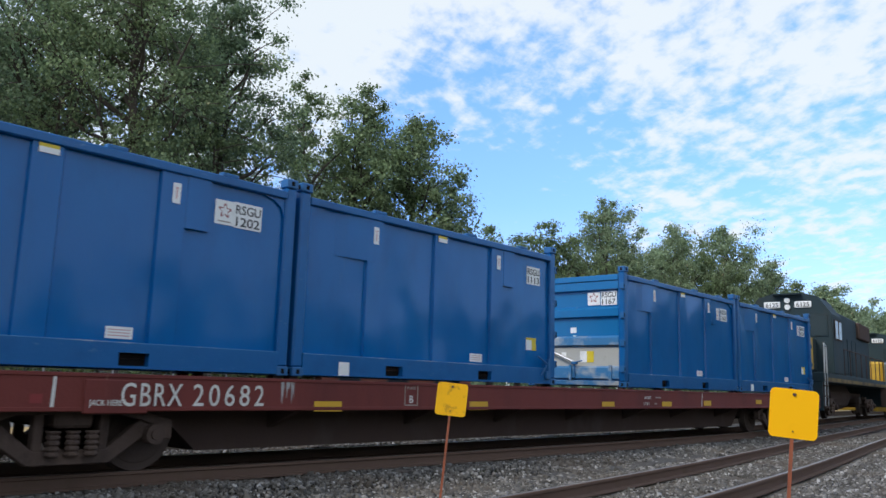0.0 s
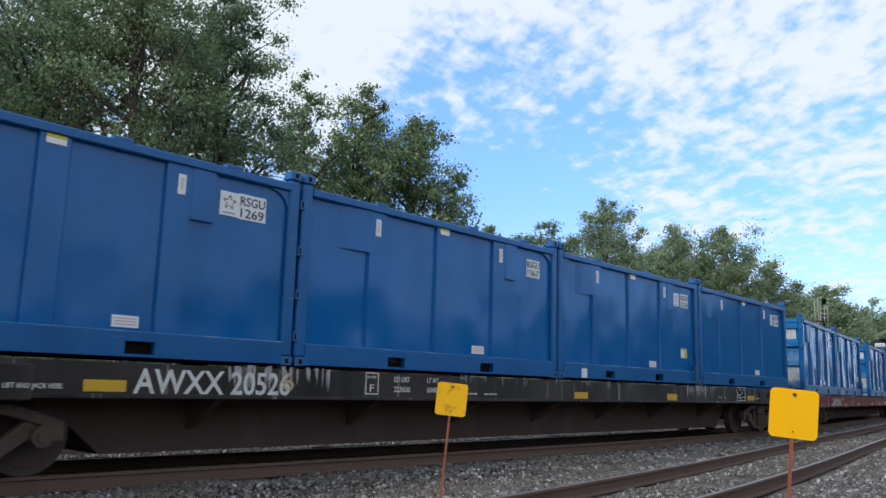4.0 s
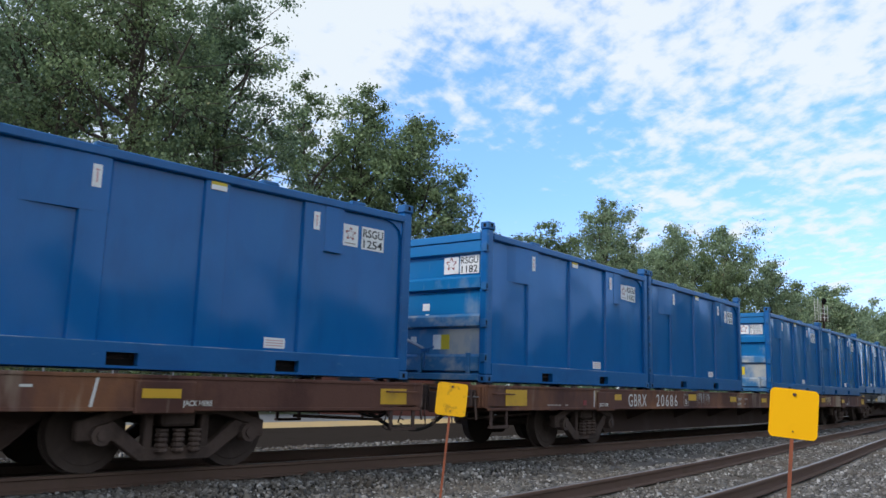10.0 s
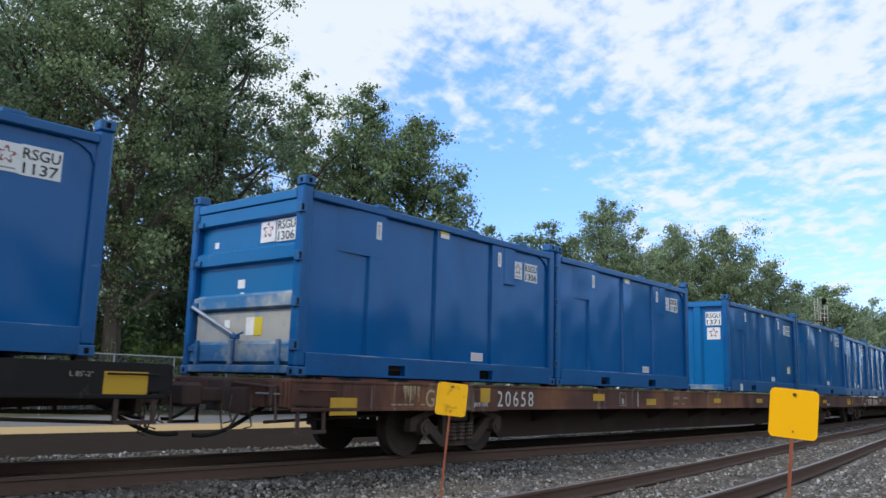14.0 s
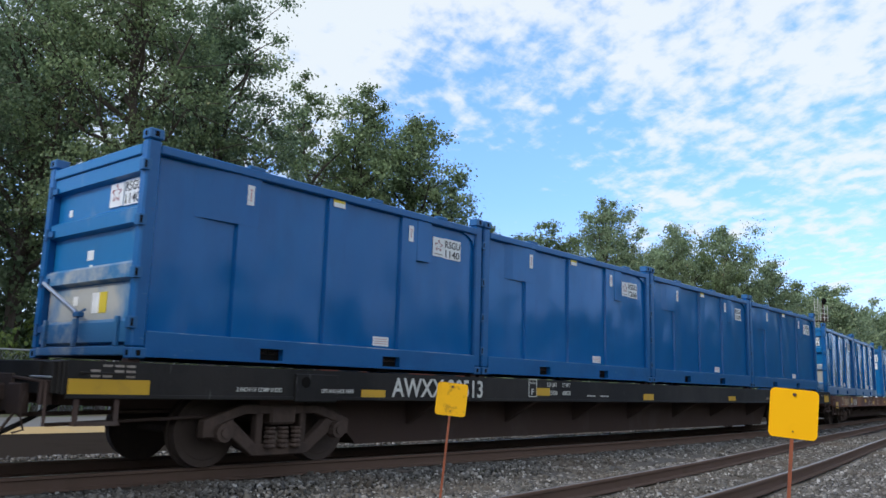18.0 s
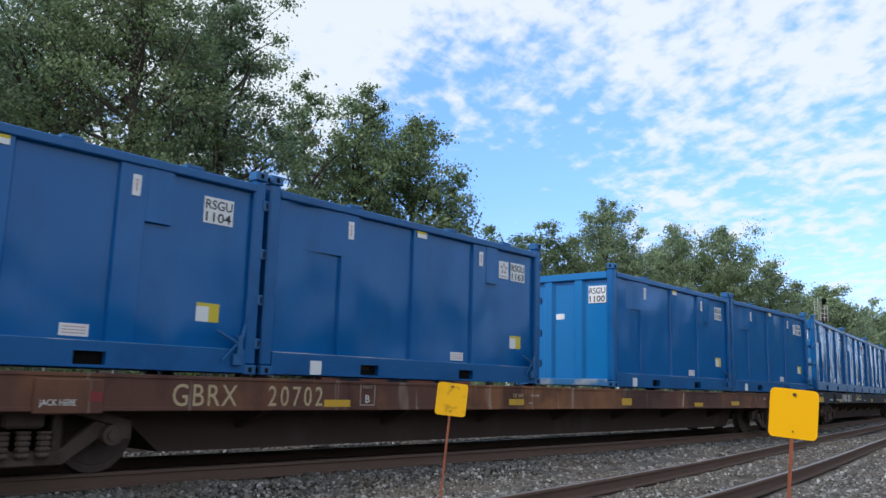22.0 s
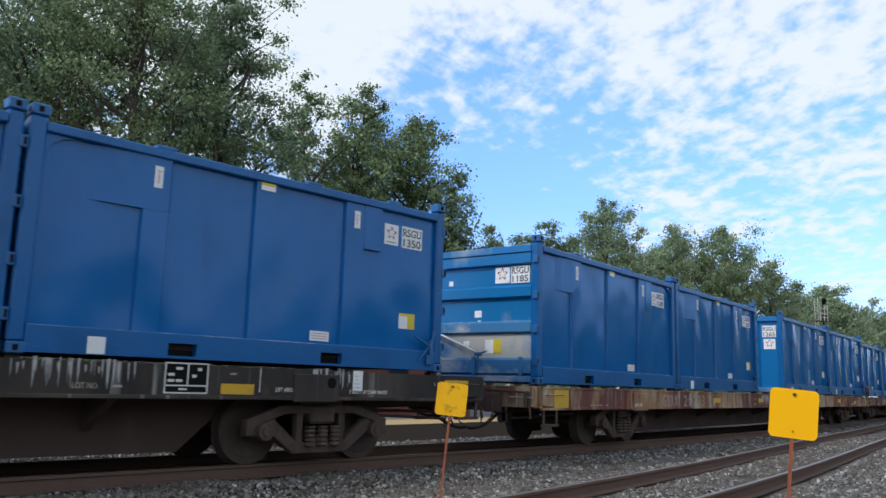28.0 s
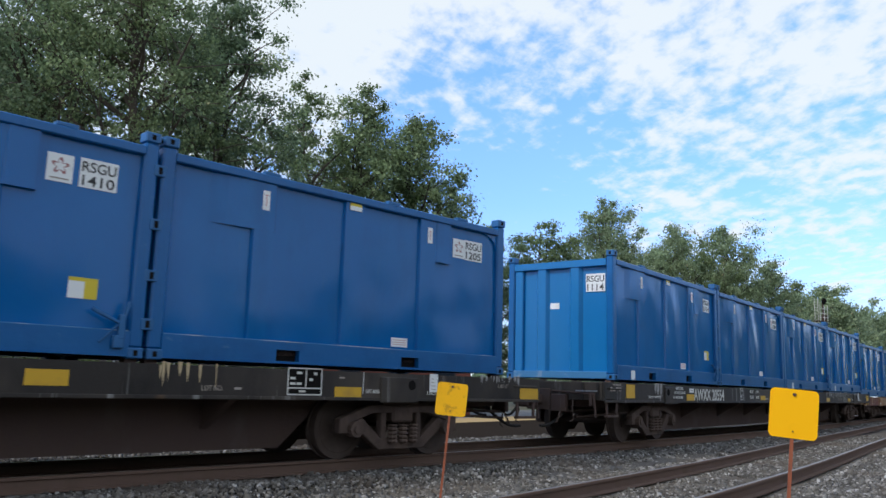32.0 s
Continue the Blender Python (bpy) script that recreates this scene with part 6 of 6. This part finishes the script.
def distant_woods():
    """A far belt of woods that closes the view under the nearer crowns."""
    rng = np.random.default_rng(31)
    n = 900
    s = rng.uniform(-140, 330, n)
    spots = np.array([tuple(on_line(a, 55.0) + Vector((-math.sin(0.86), math.cos(0.86), 0)) * b) for a, b in zip(s, rng.uniform(8, 26, n))])
    spots[:, 2] = G0 + rng.uniform(0, 1, n) ** 0.8 * np.where(s < 15, 11.0, 5 + 2 * np.sin(s * 0.05))
    thing = leaf_sheet("distant_woods", spots, rng.uniform(1.6, 3.2, n), 46, 0.75, M["leaf_dark"], rng, None)
    tagged(thing, "belt of distant green woods closing the view", "woods", kind="stuff")
    n = 1000
    s = rng.uniform(-34, 42, n)
    spots = np.array([tuple(on_line(a, b)) for a, b in zip(s, rng.uniform(29, 42, n))])
    spots[:, 2] = G0 + rng.uniform(0, 1, n) ** 0.9 * np.interp(s, (-30, -10, 16, 42), (9.0, 10.5, 8.0, 7.0))
    thing = leaf_sheet("undergrowth", spots, rng.uniform(1.0, 1.9, n), 110, 0.20, M["leaf_dark"], rng, None)
    tagged(thing, "dense dark undergrowth in the shade of the wood", "undergrowth", kind="stuff")
    # unseen belt beside the camera's view, added so container sides reflect dark leaves
    n = 1900
    s = rng.uniform(-70, 330, n)
    spots = np.array([tuple(on_line(a, (b if a > 45 else b - 15) + max(0, min(15, (a - 30))) * (a <= 45))) for a, b in zip(s, rng.uniform(-27, -20, n))])
    spots[:, 2] = RAIL - 0.6 + rng.uniform(0, 1, n) * np.interp(s, (30, 70), (5.5, 11.0))
    thing = leaf_sheet("near_side_woods", spots, rng.uniform(1.6, 2.8, n), 45, 0.75, M["leaf_dark"], rng, None)
    tagged(thing, "unseen belt of woods added on the near side for dark reflections", "woods", kind="stuff")


distant_woods()


# ---- fence, house, signal ----
def pipe_fence():
    thing = new("fence")
    q0 = on_line(-8, 21.0)
    thing.matrix_basis = pose(q0.x, q0.y, G0)
    spots = []
    for k in range(14):
        q = on_line(-22 + 3.0 * k, 21.0)
        spots.append(Vector((q.x - q0.x, q.y - q0.y, 0)))
    for q in spots:
        bm = bmesh.new()
        rod(bm, q + Vector((0, 0, -0.1)), q + Vector((0, 0, 2.22)), 0.04, 8)
        part("post", bm, M["steel"], thing)
    for a, b in zip(spots, spots[1:]):
        bm = bmesh.new()
        rod(bm, a + Vector((0, 0, 2.2)), b + Vector((0, 0, 2.2)), 0.028, 8)
        part("top_rail", bm, M["steel"], thing)
        bm = bmesh.new()
        d = b - a
        n = 22
        for i in range(-n // 2, n + n // 2):
            for s in (1, -1):
                u0, u1 = i / n, (i + s * n * 0.65) / n
                lo, hi = max(0, min(u0, u1)), min(1, max(u0, u1))
                if hi - lo < 0.02:
                    continue
                z = lambda u: 2.16 * (u - u0) / (u1 - u0)
                rod(bm, a + d * lo + Vector((0, 0, z(lo) + 0.02)), a + d * hi + Vector((0, 0, z(hi) + 0.02)), 0.0022, 3)
        part("wire_mesh", bm, M["steel"], thing)
    tagged(thing, "grey chain-link fence with a pipe rail before the bushes", "fence")


pipe_fence()


def house():
    thing = new("house")
    thing.matrix_basis = pose(-2.6, 41.6, G0, 0, 0, 14)
    brick = material("red_brown_brick", (0.13, 0.042, 0.030), 0.85, 0, [((0.13, 0.05, 0.035), 3, 0.5, 0.7, (1, 1, 3), 0.7)], 0.4, 14)
    roof = material("grey_shingle", (0.17, 0.165, 0.16), 0.9, 0, [((0.10, 0.10, 0.10), 2.5, 0.5, 0.7, (1, 1, 1), 0.6)], 0.4, 20)
    trim = material("dark_wood_trim", (0.05, 0.035, 0.03), 0.7)
    glass = material("dark_window_glass", (0.02, 0.025, 0.03), 0.08)
    part("wall", bms((-3.6, 3.6, -2.6, 2.6, -0.2, 5.0)), brick, thing)
    bm = bmesh.new()
    for y0, y1, s in ((-3.3, 0, 1), (3.3, 0, -1)):
        v = [bm.verts.new(c) for c in ((-4.1, y0, 4.80), (4.1, y0, 4.80), (4.1, y1, 7.1), (-4.1, y1, 7.1), (-4.1, y0, 4.95), (4.1, y0, 4.95), (4.1, y1, 7.28), (-4.1, y1, 7.28))]
        for f in ((0, 1, 2, 3), (7, 6, 5, 4), (0, 4, 5, 1), (1, 5, 6, 2), (2, 6, 7, 3), (3, 7, 4, 0)):
            bm.faces.new([v[i] for i in f])
    bmesh.ops.recalc_face_normals(bm, faces=bm.faces[:])
    part("roof", bm, roof, thing, "grey shingled gable roof")
    for sx in (-1, 1):
        bm = bmesh.new()
        out = [(-2.6, 5.0), (2.6, 5.0), (0, 6.9)]
        a = [bm.verts.new((sx * 3.6, y, z)) for y, z in out]
        b = [bm.verts.new((sx * 3.4, y, z)) for y, z in out]
        bm.faces.new(a)
        bm.faces.new(b[::-1])
        for i in range(3):
            bm.faces.new((a[i], b[i], b[(i + 1) % 3], a[(i + 1) % 3]))
        bmesh.ops.recalc_face_normals(bm, faces=bm.faces[:])
        part("gable", bm, roof, thing)
    for x in (-2.3, 0.0, 2.3):
        w = part("window", bms((x - 0.55, x + 0.55, -2.66, -2.58, 1.2, 3.0), bevel=0.01), trim, thing)
        part("pane", bms((x - 0.46, x + 0.46, -2.675, -2.662, 1.3, 2.1)), glass, w)
        part("pane", bms((x - 0.46, x + 0.46, -2.675, -2.662, 2.18, 2.92)), glass, w)
    bm = bmesh.new()
    out = [(0.45, 6.5), (1.55, 6.5), (1.0, 7.75)]
    a = [bm.verts.new((x, -1.2, z)) for x, z in out]
    b = [bm.verts.new((x, 0.2, z)) for x, z in out]
    bm.faces.new(a)
    bm.faces.new(b[::-1])
    for i in range(3):
        bm.faces.new((a[i], b[i], b[(i + 1) % 3], a[(i + 1) % 3]))
    bmesh.ops.recalc_face_normals(bm, faces=bm.faces[:])
    d = part("dormer", bm, trim, thing, "small dark gabled dormer")
    for sx in (-1, 1):
        bm = bmesh.new()
        prism(bm, [(1.0, 7.76), (1.0, 7.86), (1.0 + sx * 0.72, 6.52), (1.0 + sx * 0.64, 6.46)], -1.35, 0.3)
        part("dormer_roof", bm, roof, d)
    part("eaves_board", bms((-3.7, 3.7, -2.72, -2.61, 4.5, 4.9)), trim, thing)
    tagged(thing, "red-brick house with a grey roof behind the railway", "house")


house()


def signal_mast():
    thing = new("railway_signal")
    thing.matrix_basis = pose(40.3, 86.1, G0, 0, 0, 30)
    white = material("white_steel_paint", (0.6, 0.6, 0.58), 0.5)
    bm = bmesh.new()
    rod(bm, (0.55, 0, -0.2), (0.55, 0, 11.4), 0.10, 8)
    part("mast", bm, M["under"], thing)
    bm = bmesh.new()
    for y in (-0.2, 0.2):
        rod(bm, (-0.6, y, 0.0), (-0.6, y, 11.6), 0.03, 6)
    for z in range(33):
        rod(bm, (-0.6, -0.2, 0.4 + z * 0.33), (-0.6, 0.2, 0.4 + z * 0.33), 0.018, 5)
    part("ladder", bm, white, thing)
    part("platform", bms((-0.7, 0.9, -0.5, 0.5, 9.2, 9.26)), M["under"], thing)
    bm = bmesh.new()
    for x in (-0.7, 0.0, 0.55):
        rod(bm, (x, -0.5, 9.2), (x, -0.5, 10.9), 0.03, 6)
    for z in (9.6, 10.0, 10.5):
        rod(bm, (-0.7, -0.5, z), (0.6, -0.5, z), 0.025, 6)
    part("railing", bm, white, thing)
    bm = bmesh.new()
    rod(bm, (0.55, -0.16, 11.4), (0.55, -0.10, 11.4), 0.36, 20)
    part("target", bm, M["hole"], thing)
    bm = bmesh.new()
    rod(bm, (0.55, -0.4, 11.4), (0.55, -0.16, 11.4), 0.13, 12)
    part("lamp_hood", bm, M["hole"], thing)
    bm = bms((0.35, 0.75, -0.25, 0.1, 9.26, 9.9), bevel=0.02)
    part("relay_case", bm, M["under"], thing)
    tagged(thing, "railway signal mast with white ladder and black target", "signal")


signal_mast()


# ---- loose stones of the ballast ----
def stone_material():
    m = bpy.data.materials.new("crushed_stone")
    m.use_nodes = True
    t = m.node_tree
    b = t.nodes["Principled BSDF"]
    g = t.nodes.new("ShaderNodeNewGeometry")
    r = t.nodes.new("ShaderNodeValToRGB")
    e = r.color_ramp.elements
    e[0].position, e[0].color = 0.0, (0.04, 0.037, 0.034, 1)
    e[1].position, e[1].color = 1.0, (0.46, 0.45, 0.44, 1)
    for at, c in ((0.35, (0.095, 0.088, 0.080, 1)), (0.6, (0.125, 0.118, 0.108, 1)), (0.8, (0.185, 0.175, 0.163, 1)), (0.93, (0.27, 0.255, 0.24, 1))):
        e.new(at).color = c
    t.links.new(g.outputs["Random Per Island"], r.inputs[0])
    n = t.nodes.new("ShaderNodeTexNoise")
    n.inputs["Scale"].default_value = 0.6
    co = t.nodes.new("ShaderNodeTexCoord")
    t.links.new(co.outputs["Object"], n.inputs[0])
    mx = t.nodes.new("ShaderNodeMix")
    mx.data_type = "RGBA"
    mr = t.nodes.new("ShaderNodeMapRange")
    mr.inputs[1].default_value, mr.inputs[2].default_value, mr.inputs[4].default_value = 0.5, 0.7, 0.5
    t.links.new(n.outputs[0], mr.inputs[0])
    t.links.new(mr.outputs[0], mx.inputs[0])
    t.links.new(r.outputs[0], mx.inputs[6])
    mx.inputs[7].default_value = (0.13, 0.10, 0.075, 1)
    t.links.new(mx.outputs[2], b.inputs["Base Color"])
    b.inputs["Roughness"].default_value = 0.9
    return m


def stones(name, count, s_range, lats, size, seed, label, sink=0.25):
    """Angular stones: squashed, dented low polyhedra strewn over the bed."""
    rng = np.random.default_rng(seed)
    unit = np.array([(x, y, z) for x in (-1, 1) for y in (-1, 1) for z in (-1, 1)]) * 0.68
    quads = ((0, 1, 3, 2), (4, 6, 7, 5), (0, 4, 5, 1), (2, 3, 7, 6), (0, 2, 6, 4), (1, 5, 7, 3))
    tri = np.array([t for a, b, c, d in quads for t in ((a, b, c), (a, c, d))])
    nv = len(unit)
    s = rng.uniform(*s_range, count)
    f = rng.uniform(0, 1, count)
    pos = np.empty((count, 3))
    for i in range(count):
        a, b = lats(s[i])
        lat = a + (b - a) * f[i]
        q = on_line(s[i], lat)
        pos[i] = (q.x, q.y, RAIL + flat_profile(lat, s[i]) + 0.035 * noise.noise(Vector((q.x * 1.3, q.y * 1.3, 0))))
    rad = size * rng.lognormal(0, 0.32, count)
    pos[:, 2] += rad * (0.5 - sink)
    dent = rng.uniform(0.55, 1.2, (count, nv))
    shape = unit[None] * dent[..., None] * rng.uniform(0.6, 1.2, (count, 1, 3)) * rad[:, None, None]
    ang = rng.uniform(0, 6.283, count)
    tilt = rng.uniform(-0.8, 0.8, count)
    ca, sa, ct, st = np.cos(ang)[:, None], np.sin(ang)[:, None], np.cos(tilt)[:, None], np.sin(tilt)[:, None]
    x, y, z = shape[..., 0], shape[..., 1], shape[..., 2]
    y, z = y * ct - z * st, y * st + z * ct
    x, y = x * ca - y * sa, x * sa + y * ca
    v = np.stack([x, y, z], -1) + pos[:, None, :]
    faces = (tri[None] + (np.arange(count) * nv)[:, None, None]).reshape(-1, 3)
    me = bpy.data.meshes.new(name)
    me.vertices.add(count * nv)
    me.vertices.foreach_set("co", v.reshape(-1).astype(np.float32))
    me.loops.add(len(faces) * 3)
    me.loops.foreach_set("vertex_index", faces.reshape(-1).astype(np.int32))
    me.polygons.add(len(faces))
    me.polygons.foreach_set("loop_start", np.arange(0, len(faces) * 3, 3, dtype=np.int32))
    me.update(calc_edges=True)
    me.materials.append(M["stone"])
    return tagged(new(name, me), label, "gravel", kind="stuff")


M["stone"] = stone_material()
stones("gravel", 42000, (-8.5, 14), lambda s: (near_smooth(s) + 0.93, -1.12), 0.024, 1, "loose grey crushed stone between the two tracks")
stones("gravel", 9000, (-8.5, 20), lambda s: (-1.2, -0.84), 0.022, 6, "rust-darkened chips beside the main rail", 0.4)
stones("gravel", 14000, (14, 36), lambda s: (near_smooth(s) + 0.93, -0.95), 0.032, 2, "loose grey crushed stone between the two tracks")
stones("gravel", 27000, (-3, 13), lambda s: (near_smooth(s) - 4.3, near_smooth(s) - 0.93), 0.024, 3, "pale crushed stone on the near shoulder")
stones("gravel", 13000, (-5, 20), lambda s: (near_smooth(s) - 0.68, near_smooth(s) + 0.68), 0.020, 4, "dirty stone chips between the near rails", 0.45)
stones("gravel", 9000, (-7, 16), lambda s: (1.05, 2.05), 0.020, 5, "pale crushed stone on the far shoulder")
# ---- movement ----
def motions():
    times = [i * 1.0 for i in range(33)]
    for thing, place, local in MOVING:
        walk(thing, [(t, car_pose(place + travelled(t), HALF_BOLSTER) @ local) for t in times])
    steps = [k / 15 for k in range(481)]
    turned = [travelled(t) / WHEEL_R for t in steps]
    for thing, place, local in MOVING:
        for o in thing.children_recursive:
            if o.name.split(".")[0] == "wheelset":
                x = o.matrix_basis.translation.x
                z = o.matrix_basis.translation.z
                walk(o, [(t, pose(x, 0, z, 0, math.degrees(a), 0)) for t, a in zip(steps, turned)])


motions()
